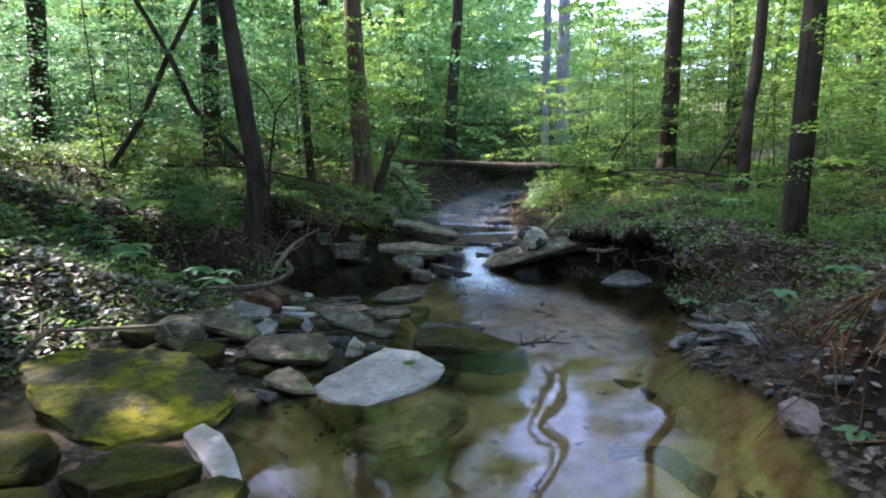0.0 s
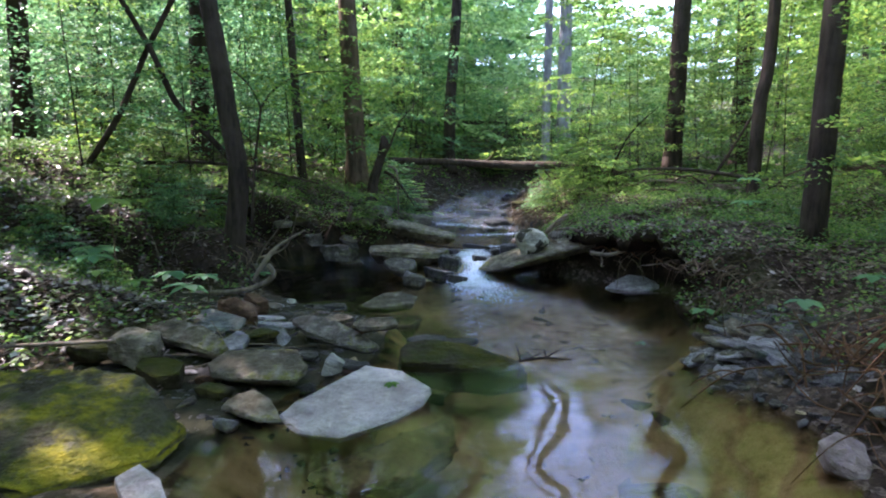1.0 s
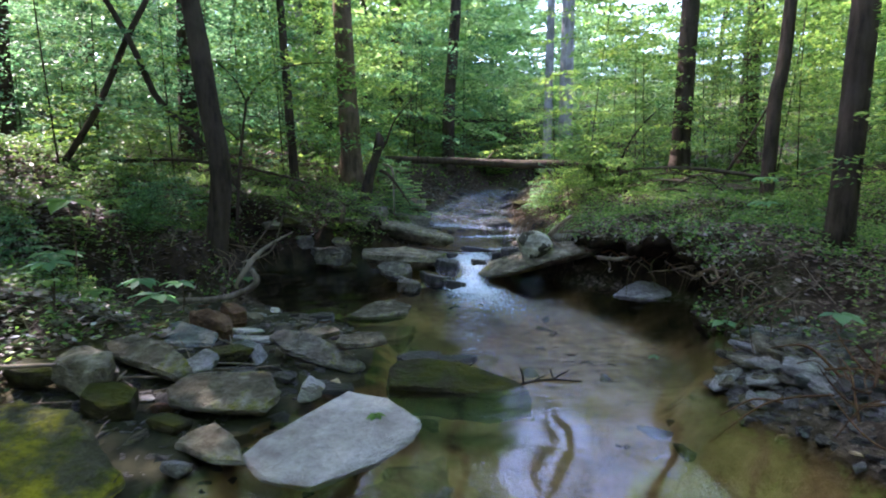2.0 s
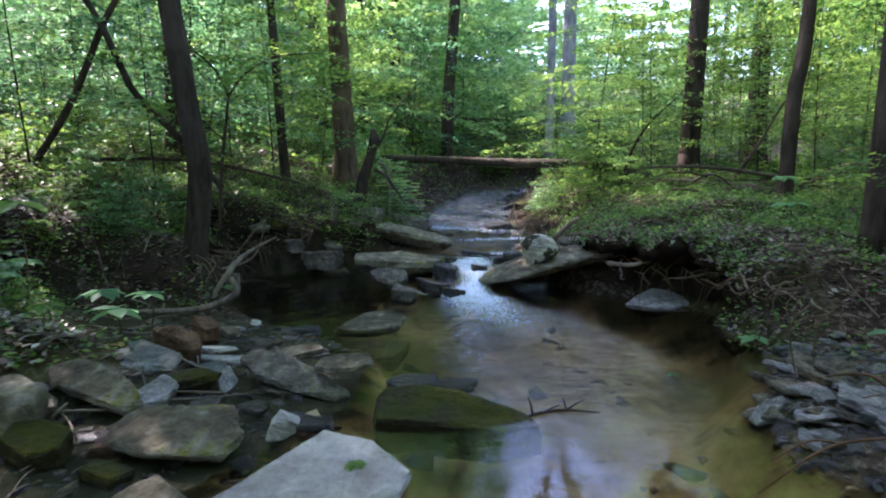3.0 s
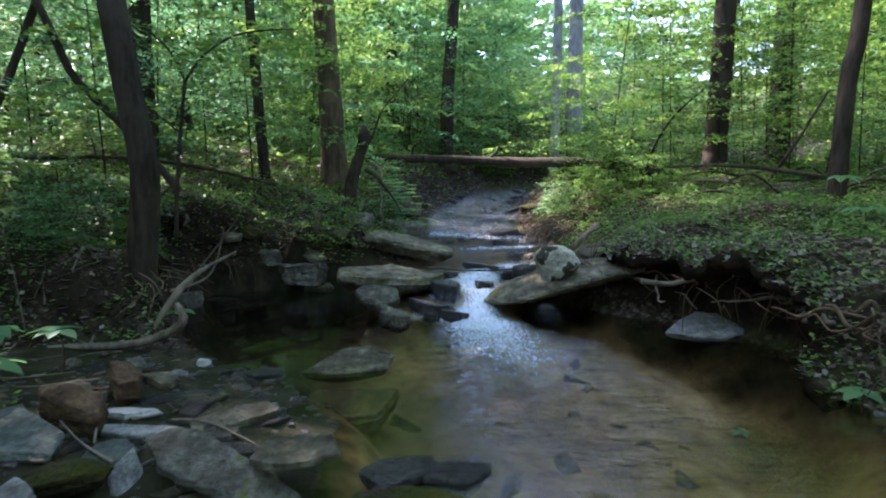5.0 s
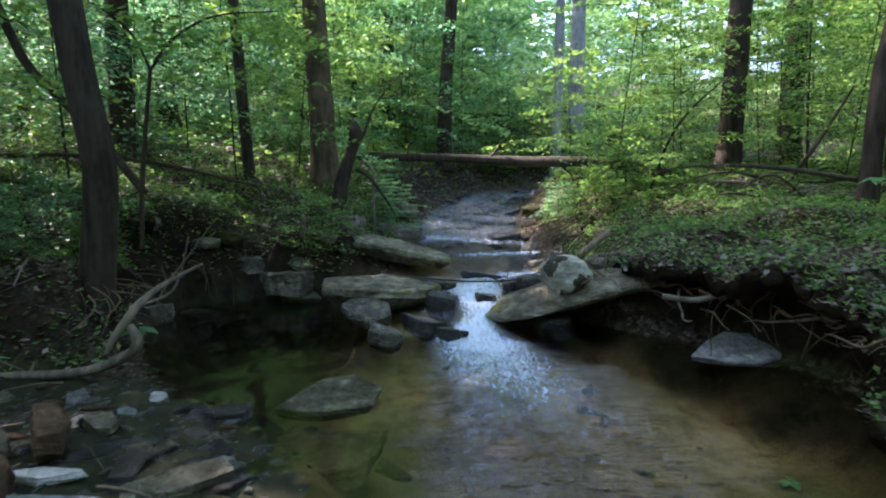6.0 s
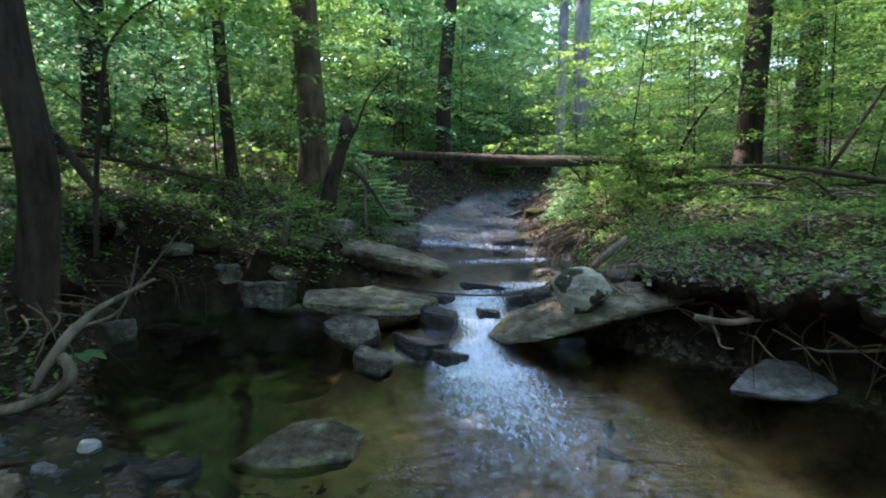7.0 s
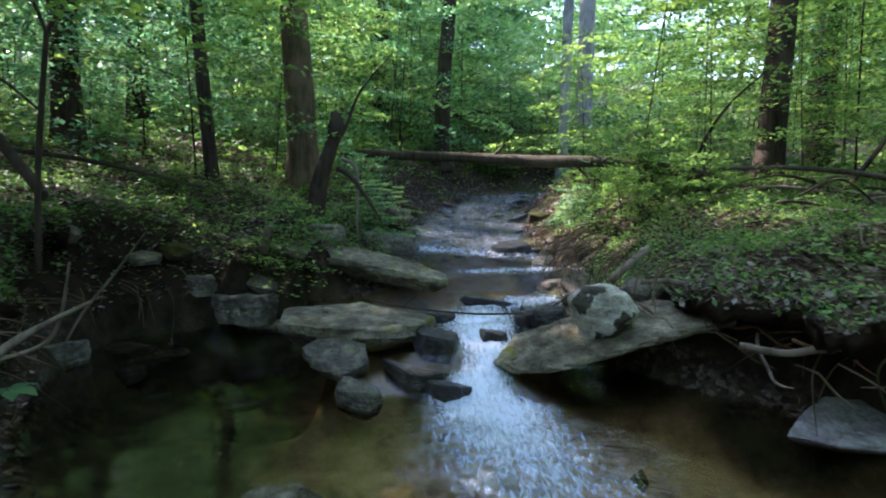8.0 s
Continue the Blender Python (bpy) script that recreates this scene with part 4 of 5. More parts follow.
build_gravel("gravel", "grey broken gravel between the stones of the bar", 900, lambda r: (r.uniform(-2.2, -0.4), r.uniform(2.6, 5.6)), 51, 0.03, 0.11, M_GRAVEL)
build_gravel("gravel", "grey broken gravel at the foot of the bank", 800, lambda r: (lambda y: (float(table(y, RIGHT)) + r.uniform(0.02, 0.65), y))(r.uniform(2.8, 4.4)), 52, 0.03, 0.13, M_GRAVEL)
build_gravel("gravel", "dark wet gravel along the upper stream", 700, lambda r: (lambda y, q: (float(table(y, RIGHT)) + q, y) if r.rand() < 0.5 else (float(table(y, LEFT)) - q, y))(r.uniform(8.2, 15), r.uniform(-0.12, 0.45)), 53, 0.05, 0.17, M_GRAVEL)
build_gravel("gravel", "brown pebbles and slabs of the creek bed", 90, lambda r: (r.uniform(-1.2, 2.0), r.uniform(1.2, 6.3)), 54, 0.04, 0.16, M_BED)
for ob in STONES:
    bpy.data.objects.remove(ob)


# ---- wood ----
def tube(points, radii, sides=10, wobble=0.0, seed=0, flare=0.0, cap=True, most=24):
    """A tapered, uneven limb along a smooth line through the points."""
    pts = [Vector(p) for p in points]
    fine, rad = [], []
    for k in range(len(pts) - 1):
        p0, p1, p2, p3 = pts[max(k - 1, 0)], pts[k], pts[k + 1], pts[min(k + 2, len(pts) - 1)]
        n = max(min(3, most), min(most, int((p2 - p1).length / (1.6 * max(radii[k], 0.01)))))
        for i in range(n):
            t = i / n
            fine.append(0.5 * ((2 * p1) + (p2 - p0) * t + (2 * p0 - 5 * p1 + 4 * p2 - p3) * t * t + (3 * p1 - p0 - 3 * p2 + p3) * t ** 3))
            rad.append(radii[k] + (radii[k + 1] - radii[k]) * t)
    fine.append(pts[-1])
    rad.append(radii[-1])
    verts, faces = [], []
    side = None
    for k, (p, r) in enumerate(zip(fine, rad)):
        d = (fine[min(k + 1, len(fine) - 1)] - fine[max(k - 1, 0)]).normalized()
        side = (side - d * side.dot(d)).normalized() if side else d.orthogonal().normalized()
        up = d.cross(side)
        for i in range(sides):
            a = 2 * math.pi * i / sides
            q = side * math.cos(a) + up * math.sin(a)
            k_r = r * (1 + wobble * noise.noise(Vector((q.x * 2 + seed, q.y * 2, p.length * 1.2))))
            h = (p - pts[0]).length / (rad[0] * 4.5)
            if flare and h < 1:
                k_r *= 1 + flare * (1 - h) ** 2 * (0.5 + 0.8 * abs(math.sin(a * 2.5 + seed)))
            verts.append(p + q * k_r)
    for k in range(len(fine) - 1):
        for i in range(sides):
            j = (i + 1) % sides
            faces.append((k * sides + i, k * sides + j, (k + 1) * sides + j, (k + 1) * sides + i))
    if cap:
        faces.append(tuple(range(sides))[::-1])
        faces.append(tuple(range((len(fine) - 1) * sides, len(fine) * sides)))
    return verts, faces


def limb(name, points, radii, material, parent=None, label="", **more):
    v, f = tube(points, radii, **more)
    return part(name, mesh_of(name, v, f), material, parent, label)


def leaves(rng, centres, size, flat=0.5, droop=0.3):
    """Pointed leaves at the centres: arrays of points and faces."""
    n = len(centres)
    c = np.asarray(centres)
    a = rng.uniform(0, 2 * np.pi, n)
    tip = np.stack([np.cos(a), np.sin(a), rng.normal(-droop, 0.35, n)], 1)
    tip /= np.linalg.norm(tip, axis=1)[:, None]
    nor = np.stack([rng.normal(0, flat, n), rng.normal(0, flat, n), np.ones(n)], 1)
    wide = np.cross(nor, tip)
    wide /= np.linalg.norm(wide, axis=1)[:, None]
    s = (size * rng.uniform(0.6, 1.3, n))[:, None]
    v = np.stack([c - tip * s * 0.5, c + wide * s * 0.3 - tip * s * 0.05, c + tip * s * 0.55, c - wide * s * 0.3 - tip * s * 0.05], 1).reshape(-1, 3)
    i = np.arange(n) * 4
    return v, np.concatenate([np.stack([i, i + 1, i + 2], 1), np.stack([i, i + 2, i + 3], 1)])


def leaf_mesh(name, rng, centres, size, material, **more):
    v, f = leaves(rng, centres, size, **more)
    mesh = bpy.data.meshes.new(name)
    mesh.vertices.add(len(v))
    mesh.vertices.foreach_set("co", v.astype(np.float32).ravel())
    mesh.loops.add(len(f) * 3)
    mesh.loops.foreach_set("vertex_index", f.astype(np.int32).ravel())
    mesh.polygons.add(len(f))
    mesh.polygons.foreach_set("loop_start", np.arange(len(f), dtype=np.int32) * 3)
    mesh.materials.append(material)
    mesh.update(calc_edges=True)
    return mesh


def layered(rng, n, radius, height, layers, base=0.0):
    """Leaf places in flat sprays at several heights."""
    out = []
    per = n // layers
    for k in range(layers):
        z = base + height * (k + rng.uniform(0.1, 0.9)) / layers
        a, d = rng.uniform(0, 2 * np.pi), rng.uniform(0.15, 0.75) * radius
        cx, cy = d * np.cos(a), d * np.sin(a)
        r = radius * rng.uniform(0.25, 0.6)
        t, q = rng.uniform(0, 2 * np.pi, per), np.sqrt(rng.uniform(0, 1, per))
        long = rng.uniform(0.45, 1.0)
        u, w = q * np.cos(t) * r, q * np.sin(t) * r * long
        x, y = cx + u * np.cos(a) - w * np.sin(a), cy + u * np.sin(a) + w * np.cos(a)
        zz = z + rng.normal(0, 0.035 * radius, per) - 0.18 * np.hypot(x, y) ** 2 / radius
        out.append(np.stack([x, y, zz], 1))
    return np.concatenate(out)


def branching(rng, n, radius, height, boughs, low=0.25):
    """Leaf places along flat forked boughs round a stem, and the boughs' lines."""
    out, lines = [], []
    per = n // boughs
    for k in range(boughs):
        q = (k + rng.uniform(0, 1)) / boughs
        h = height * (low + (1 - low) * q)
        a = k * 2.4 + rng.uniform(-0.5, 0.5)
        ln = radius * (1.05 - 0.6 * q) * rng.uniform(0.7, 1.25)
        rise = rng.uniform(-0.02, 0.3)
        t = rng.uniform(0.12, 1.0, per) ** 0.8
        wide = ln * 0.42 * np.sin(np.pi * np.clip(t, 0, 1) ** 0.8 * 0.93) + 0.03
        w = rng.uniform(-1, 1, per) * wide
        u = t * ln
        z = h + rise * u - 0.22 * u * u / radius - 0.1 * np.abs(w) + rng.normal(0, 0.022, per)
        out.append(np.stack([u * np.cos(a) - w * np.sin(a), u * np.sin(a) + w * np.cos(a), z], 1))
        lines.append([(u * math.cos(a), u * math.sin(a), h + rise * u - 0.22 * u * u / radius) for u in (0.0, 0.5 * ln, 0.95 * ln)])
    return np.concatenate(out), lines


def bough_mesh(name, lines, thick):
    verts, faces = [], []
    for ln in lines:
        v, f = tube(ln, [thick * 0.4, thick * 0.25, thick * 0.1], sides=3, cap=False, most=2)
        k = len(verts)
        verts += v
        faces += [tuple(i + k for i in q) for q in f]
    return mesh_of(name, verts, faces, M_BARK)


CROWNS = []
for k in range(3):
    rng = np.random.RandomState(20 + k)
    CROWNS.append(leaf_mesh("crown", rng, layered(rng, 2300, 3.4, 6.0, 28), 0.26, M_CANOPY))
THIN = []
for k in range(3):
    rng = np.random.RandomState(30 + k)
    THIN.append(leaf_mesh("crown", rng, layered(rng, 800, 2.4, 6.5, 18), 0.28, M_CANOPY))


def plant_kinds(count, seed, n, radius, height, boughs, size, low, thick, first=None):
    kinds = []
    for k in range(count):
        rng = np.random.RandomState(seed + k)
        c, lines = branching(rng, n, radius, height, boughs, low)
        bend = (rng.uniform(-0.2, 0.2), rng.uniform(-0.2, 0.2))
        v, f = tube([(0, 0, 0), (bend[0] * 0.3, bend[1] * 0.3, height * 0.5), (bend[0], bend[1], height)], [thick, thick * 0.7, thick * 0.2], sides=6, most=5)
        wood = (mesh_of("stem", v, f, M_BARK), bough_mesh("branchwork", lines, thick))
        state = rng.get_state()
        warm = leaf_mesh("foliage", rng, c, size, first or M_LEAF, flat=0.3, droop=0.15)
        rng.set_state(state)
        kinds.append((wood, warm, leaf_mesh("foliage", rng, c, size, M_LEAFCOOL, flat=0.3, droop=0.15)))
    return kinds


TALL = plant_kinds(5, 40, 3300, 1.9, 3.6, 19, 0.07, 0.2, 0.013)
BUSH = plant_kinds(4, 60, 1300, 0.75, 1.1, 20, 0.06, 0.1, 0.012)
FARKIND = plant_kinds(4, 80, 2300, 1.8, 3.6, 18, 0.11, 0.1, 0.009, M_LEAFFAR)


def tree(x, y, diameter, top, height, material, label, bends=(), seed=0, crown=0.0, flare=0.5, sides=14, limbs=4, thin=False, aside=(0, 0)):
    """A trunk from the ground to its top, with limbs and a leafy crown above. top: sideways shift (x, y) at full height; bends: (height, x, y); crown: its foot's height."""
    z = land_at(x, y) - 0.12
    root = tagged(new("tree"), label, "tree")
    root.location = (x, y, z)
    pts = [(0, 0, 0)] + [(bx, by, bz) for bz, bx, by in bends] + [(top[0], top[1], height)]
    r = diameter / 2
    radii = [r * (1.0 - 0.55 * p[2] / height) for p in pts]
    radii[0] = r * 1.05
    limb("trunk", pts, radii, material, root, sides=sides, wobble=0.12, seed=seed, flare=flare)
    rng = random.Random(seed + 500)
    foot = crown or height - 5.0
    for k in range(limbs):
        h = foot + (height - foot) * rng.uniform(0.1, 0.8)
        q = h / height
        a = rng.uniform(0, 6.28)
        p0 = Vector((top[0] * q, top[1] * q, h))
        p1 = p0 + Vector((math.cos(a), math.sin(a), 0.6)) * rng.uniform(1.2, 2.4)
        limb("limb", [p0, (p0 + p1) / 2 + Vector((0, 0, -0.1)), p1], [r * 0.4, r * 0.3, r * 0.12], material, root, sides=6)
    tagged(part("crown", (THIN if thin else CROWNS)[seed % 3], None, root, m=pose(top[0] + aside[0], top[1] + aside[1], foot, 0, 0, rng.uniform(0, 360))), kind="stuff")
    return root


def plant(kinds, name, label, x, y, scale, seed, cool=False, tall=1.0, tilt=0.0, group="understorey"):
    """A leafy understorey plant: a stem with its boughs, and its foliage."""
    rng = random.Random(seed)
    root = tagged(new(name), label, name, group)
    root.matrix_basis = pose(x, y, land_at(x, y) - 0.06, rng.uniform(-tilt, tilt), rng.uniform(-tilt, tilt), rng.uniform(0, 360)) @ Matrix.Diagonal((scale, scale, scale * tall, 1))
    wood, warm, cold = kinds[seed % len(kinds)]
    part("stem", wood[0], None, root)
    tagged(part("branchwork", wood[1], None, root), kind="stuff")
    tagged(part("foliage", cold if cool else warm, None, root), kind="stuff")
    return root


# the trunks that stand along the creek
tree(-2.3, 6.2, 0.225, (-0.6, 0.2), 9, M_BARK, "dark curved tree trunk leaning over the creek bank", [(0.25, 0.02, 0), (0.97, 0.1, 0), (1.57, 0.02, 0), (2.2, -0.05, 0), (3.1, -0.16, 0), (4.4, -0.24, 0)], 1, crown=4.6, flare=0.15)
tree(-1.62, 10.5, 0.38, (-0.5, 0), 14, M_BARKMOSS, "stout brown tree trunk on the creek bank", [(1.2, -0.03, 0), (3, -0.1, 0)], 2, crown=6.5, aside=(-1.6, 0))
tree(-2.42, 9.6, 0.15, (-0.4, 0), 9, M_BARK, "slender straight young tree trunk", [], 3, flare=0.2, thin=True)
tree(-5.05, 19.6, 0.6, (0, 0), 16, M_PALEBARK, "tall grey forest tree", [], 4, thin=True)
tree(-1.67, 20.0, 0.46, (0, 0), 15, M_BARK, "tall dark forest tree", [], 5, thin=True)
tree(0.14, 15.0, 0.33, (0.7, 0), 13, M_BARK, "slim dark tree standing at the stream's edge", [(2, 0.05, 0), (4, 0.2, 0)], 6, crown=7.5, thin=True, aside=(-1.5, 0))
tree(3.0, 16.3, 0.25, (0.2, 0), 17, M_PALEBARK, "pale grey straight forest tree", [], 7, crown=15, thin=True)
tree(3.78, 17.5, 0.44, (0.1, 0), 17, M_PALEBARK, "pale grey straight forest tree", [], 8, crown=15, thin=True)
tree(4.3, 10.4, 0.33, (0.3, 0), 14, M_BARK, "dark straight tree behind the brush pile", [], 9, crown=6.5, flare=0.4, aside=(1.3, 0.5))
tree(4.45, 7.96, 0.18, (0.3, 0), 11, M_BARK, "slim dark tree on the terrace", [(1.5, 0.03, 0), (3, 0.15, 0)], 10, crown=6.0, flare=0.3, aside=(2.2, 0))
tree(3.58, 5.4, 0.22, (0.35, 0), 13, M_BARK, "thick dark tree with a flared mossy foot", [], 11, crown=5.5, flare=0.25, aside=(1.8, 0))
tree(-6.5, 15.5, 0.45, (0, 0), 15, M_BARK, "dark forest tree among green leaves", [], 12, thin=True)
tree(-8.4, 13.6, 0.3, (0, 0), 15, M_BARK, "dark forest tree among green leaves", [], 13, thin=True)
tree(7.6, 14.2, 0.45, (0, 0), 15, M_BARK, "dark forest tree among green leaves", [], 14, thin=True)
# trees added behind and beside the way so that their crowns shade the creek
for k, (x, y, h, c) in enumerate(((-4.5, 1.0, 11, 5), (-5.2, -3.5, 12, 5), (5.0, 0.5, 11, 5), (3.6, -4.5, 12, 5), (-1.8, -6.0, 13, 5), (6.6, 4.6, 12, 5), (0.5, -11.0, 13, 5),
                                  (-7.5, 1.5, 12, 5), (-9.5, 4.5, 13, 6), (1.2, -3.0, 12, 6), (-4.5, 10.3, 11, 5), (-7.4, 9.8, 11, 5), (-6.9, 6.9, 12, 5), (7.8, 7.2, 12, 4.6), (9.4, 10.8, 12, 4.6), (7.0, 2.6, 12, 5))):
    tree(x, y, 0.34, (0.3, 0.1), h, M_BARK, "added forest tree whose crown shades the creek", [], 200 + k, crown=c, flare=0.3, sides=9)
# added too: it leans in from outside the view to block sun over the bar
tree(-6.6, 4.2, 0.34, (2.2, 1.8), 10, M_BARK, "added leaning tree whose crown shades the creek", [], 230, crown=4.5, flare=0.3, sides=9)
rng = random.Random(77)
for k in range(64):
    y = rng.uniform(14, 48)
    x = rng.uniform(-0.95, 0.95) * y
    if y < 22 and -1.8 < x - float(table(y, LEFT)) and x - float(table(y, RIGHT)) < 1.8:
        continue
    if 0.02 < x / y < 0.45:
        continue
    h = rng.uniform(11, 18)
    tree(x, y, rng.uniform(0.14, 0.42), (rng.uniform(-0.9, 0.9), 0), h, rng.choice((M_BARK, M_BARK, M_PALEBARK)), "straight trunk of a forest tree with a green crown", [], 20 + k, crown=h * 0.5, flare=0.3, sides=8, limbs=2, thin=x < 0.5 * y)

# fallen trunk that bridges the stream
log = tagged(new("fallen_log"), "weathered fallen log lying across the stream", "log")
limb("log", [(-2.3, 13.05, 1.84), (-1.1, 12.35, 1.82), (0.2, 11.6, 1.75), (1.4, 10.9, 1.66), (2.42, 10.3, 1.61), (3.4, 9.75, 1.4)], [0.06, 0.07, 0.072, 0.075, 0.07, 0.055], M_LOG, log, wobble=0.7, seed=4, sides=12)
for pts in ([(-0.5, 12.0, 1.85), (-0.45, 11.9, 2.0), (-0.3, 11.8, 2.08)], [(0.9, 11.2, 1.76), (1.0, 11.1, 1.87), (1.02, 11.05, 1.95)], [(1.9, 10.6, 1.6), (2.0, 10.5, 1.48), (2.05, 10.45, 1.4)]):
    limb("branch_stub", pts, [0.02, 0.016, 0.006], M_LOG, log, sides=6)


# ---- understorey ----
SPRAY, SHRUB = "young understorey tree with flat sprays of green leaves", "low leafy green shrub on the forest floor"
# x, y, size, height stretch, cool tint
for k, (x, y, s, t, c) in enumerate((
        (-3.4, 7.6, 0.8, 1.0, 1), (-4.6, 7.2, 0.9, 1.0, 1), (-2.6, 9.6, 0.9, 1.0, 0), (-3.6, 10.4, 1.0, 1.1, 1), (-1.7, 10.6, 0.9, 1.0, 0), (-5.4, 9.2, 1.0, 1.0, 1),
        (3.0, 9.6, 0.5, 0.8, 0), (3.6, 10.6, 0.9, 0.9, 0), (4.9, 10.6, 0.75, 1.0, 0), (5.8, 9.4, 0.9, 1.0, 0), (6.2, 7.4, 0.85, 1.0, 0), (6.9, 8.4, 1.0, 1.0, 0),
        (4.9, 4.9, 0.8, 1.0, 0), (-5.6, 5.4, 0.8, 1.0, 1), (-6.6, 6.6, 1.0, 1.0, 1), (2.4, 12.0, 0.8, 0.8, 0), (-0.9, 14.2, 1.0, 1.0, 1))):
    plant(TALL, "sapling", SPRAY, x, y, s, 300 + k, bool(c), t, 6)
rng = random.Random(5)
for k in range(70):
    y = rng.uniform(9.5, 16)
    x = rng.uniform(-0.95, 0.95) * (y + 1)
    if x > float(table(y, LEFT)) - 1.3 and x < float(table(y, RIGHT)) + 1.3:
        continue
    plant(TALL, "sapling", SPRAY, x, y, rng.uniform(0.7, 1.2), 400 + k, rng.random() < (0.65 if x < 0.5 else 0.2), rng.uniform(0.9, 1.3), 8)
beyond = []
for k in range(150):
    y = rng.uniform(16, 46)
    x = rng.uniform(-0.9, 0.9) * y
    if y < 21 and x > float(table(y, LEFT)) - 1.0 and x < float(table(y, RIGHT)) + 1.0:
        continue
    size, tall = rng.uniform(0.9, 1.3) * (0.6 + y * 0.045), rng.uniform(0.9, 1.3)
    if 0.1 < x / y < 0.45:
        size = min(size, 0.2 * y / (3.6 * tall))
    if y > 30:
        beyond.append((x, y, size, tall))
        continue
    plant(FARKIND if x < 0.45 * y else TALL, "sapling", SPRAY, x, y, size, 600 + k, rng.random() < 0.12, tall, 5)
for k in range(80):
    y = rng.uniform(6.8, 15)
    x = rng.uniform(-0.9, 0.9) * (y + 1)
    if x > float(table(y, LEFT)) - 0.6 and x < float(table(y, RIGHT)) + 0.7:
        continue
    if 1.2 < x < 6.5 and y < 9.6 and k % 4:
        continue
    plant(BUSH, "shrub", SHRUB, x, y, rng.uniform(0.6, 1.1), 800 + k, rng.random() < (0.7 if x < 0.5 else 0.2), rng.uniform(0.6, 1.1), 8)
plant(BUSH, "shrub", "pale green leafy shrub hanging over the stream", -0.95, 10.9, 0.85, 881, True, 0.8)
plant(BUSH, "shrub", "pale green leafy shrub hanging over the stream", -0.75, 10.2, 0.55, 882, True, 0.7)
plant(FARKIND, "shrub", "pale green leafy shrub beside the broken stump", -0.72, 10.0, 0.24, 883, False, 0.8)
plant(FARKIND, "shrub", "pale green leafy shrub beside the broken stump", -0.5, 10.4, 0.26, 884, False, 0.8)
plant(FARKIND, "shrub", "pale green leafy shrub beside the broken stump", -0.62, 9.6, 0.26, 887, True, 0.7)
for k, (x, y, s) in enumerate(((1.75, 9.9, 0.6), (2.1, 9.3, 0.7), (2.5, 9.9, 0.8), (2.9, 9.2, 0.7), (2.2, 10.8, 0.8))):
    plant(BUSH, "shrub", "bright green leafy shrub on the stream bank", x, y, s, 890 + k, k == 0, 0.8)


for k in range(16):
    x = rng.uniform(-0.6, 4.2)
    y = float(np.interp(x, [-0.6, 0.6, 1.4, 2.9, 5.0], [14.2, 14.7, 15.4, 16.1, 16.8])) + rng.uniform(0.4, 1.3)
    plant(BUSH, "shrub", "leafy shrub on the bank where the stream bends", x, y, rng.uniform(0.7, 1.2), 985 + k, rng.random() < 0.4, rng.uniform(0.6, 0.9), 8)
for k in range(40):
    y = rng.uniform(24, 40)
    x = rng.uniform(-0.35, 0.45) * y
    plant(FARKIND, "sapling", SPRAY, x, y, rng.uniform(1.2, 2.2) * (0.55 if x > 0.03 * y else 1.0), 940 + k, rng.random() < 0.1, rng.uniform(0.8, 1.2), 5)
rng = random.Random(21)
for k in range(60):
    x, y = (rng.uniform(-3.9, -1.9), rng.uniform(4.2, 7.6)) if k < 50 else (rng.uniform(2.9, 4.6), rng.uniform(3.2, 7.0))
    if float(bank_distance(np.array([x]), np.array([y]))[0][0]) < (0.25 if y > 5.7 else 1.5):
        continue
    plant(BUSH, "seedling", "small leafy seedling in the leaf litter", x, y, rng.uniform(0.2, 0.48), 820 + k, rng.random() < 0.6, rng.uniform(0.6, 1.2), 10, "seedlings")
# forest far up the valley; unseen foliage added round behind the way blocks low sky
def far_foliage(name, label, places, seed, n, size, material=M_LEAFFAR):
    """Foliage of the distant understorey, which cannot be told apart plant by plant."""
    rng = np.random.RandomState(seed)
    pts = []
    for x, y, s, t, *high in places:
        c, _ = branching(rng, n, 1.8, 3.6, 16, 0.1)
        pts.append(c * (s, s, s * t) + (x, y, high[0] if high else land_at(x, y) - 0.1))
    tagged(new(name, leaf_mesh(name, rng, np.concatenate(pts), size, material, flat=0.3, droop=0.15)), label, "foliage", kind="stuff")


rng = random.Random(15)
ring = []
while len(ring) < 190:
    a, d = rng.uniform(0, 6.283), rng.uniform(11, 22)
    x, y = d * math.cos(a), d * math.sin(a)
    if y < 0.9 * abs(x) - 2:
        ring.append((x, y, rng.uniform(1.4, 2.4), rng.uniform(1.0, 1.6)))
tops = []
while len(tops) < 165:
    y, q, e = rng.uniform(30, 62), rng.uniform(-0.95, 0.95), rng.uniform(0.05, 0.75)
    corridor = 0.12 < q < 0.38
    if corridor and e > 0.27:
        continue
    tops.append((q * y, y, rng.uniform(1.0, 1.3) if corridor else rng.uniform(1.6, 2.6), 1.0, e * y + 1.0))
far_foliage("forest_canopy", "pale green crowns of the far forest, sunlight in their colour", tops, 18, 1300, 0.42)
far_foliage("forest_foliage", "green foliage far up the valley, paled to look sunlit", beyond, 17, 1500, 0.26)
far_foliage("forest_foliage", "unseen green foliage added round behind to block low sky", ring, 16, 1200, 0.36, M_LEAF)


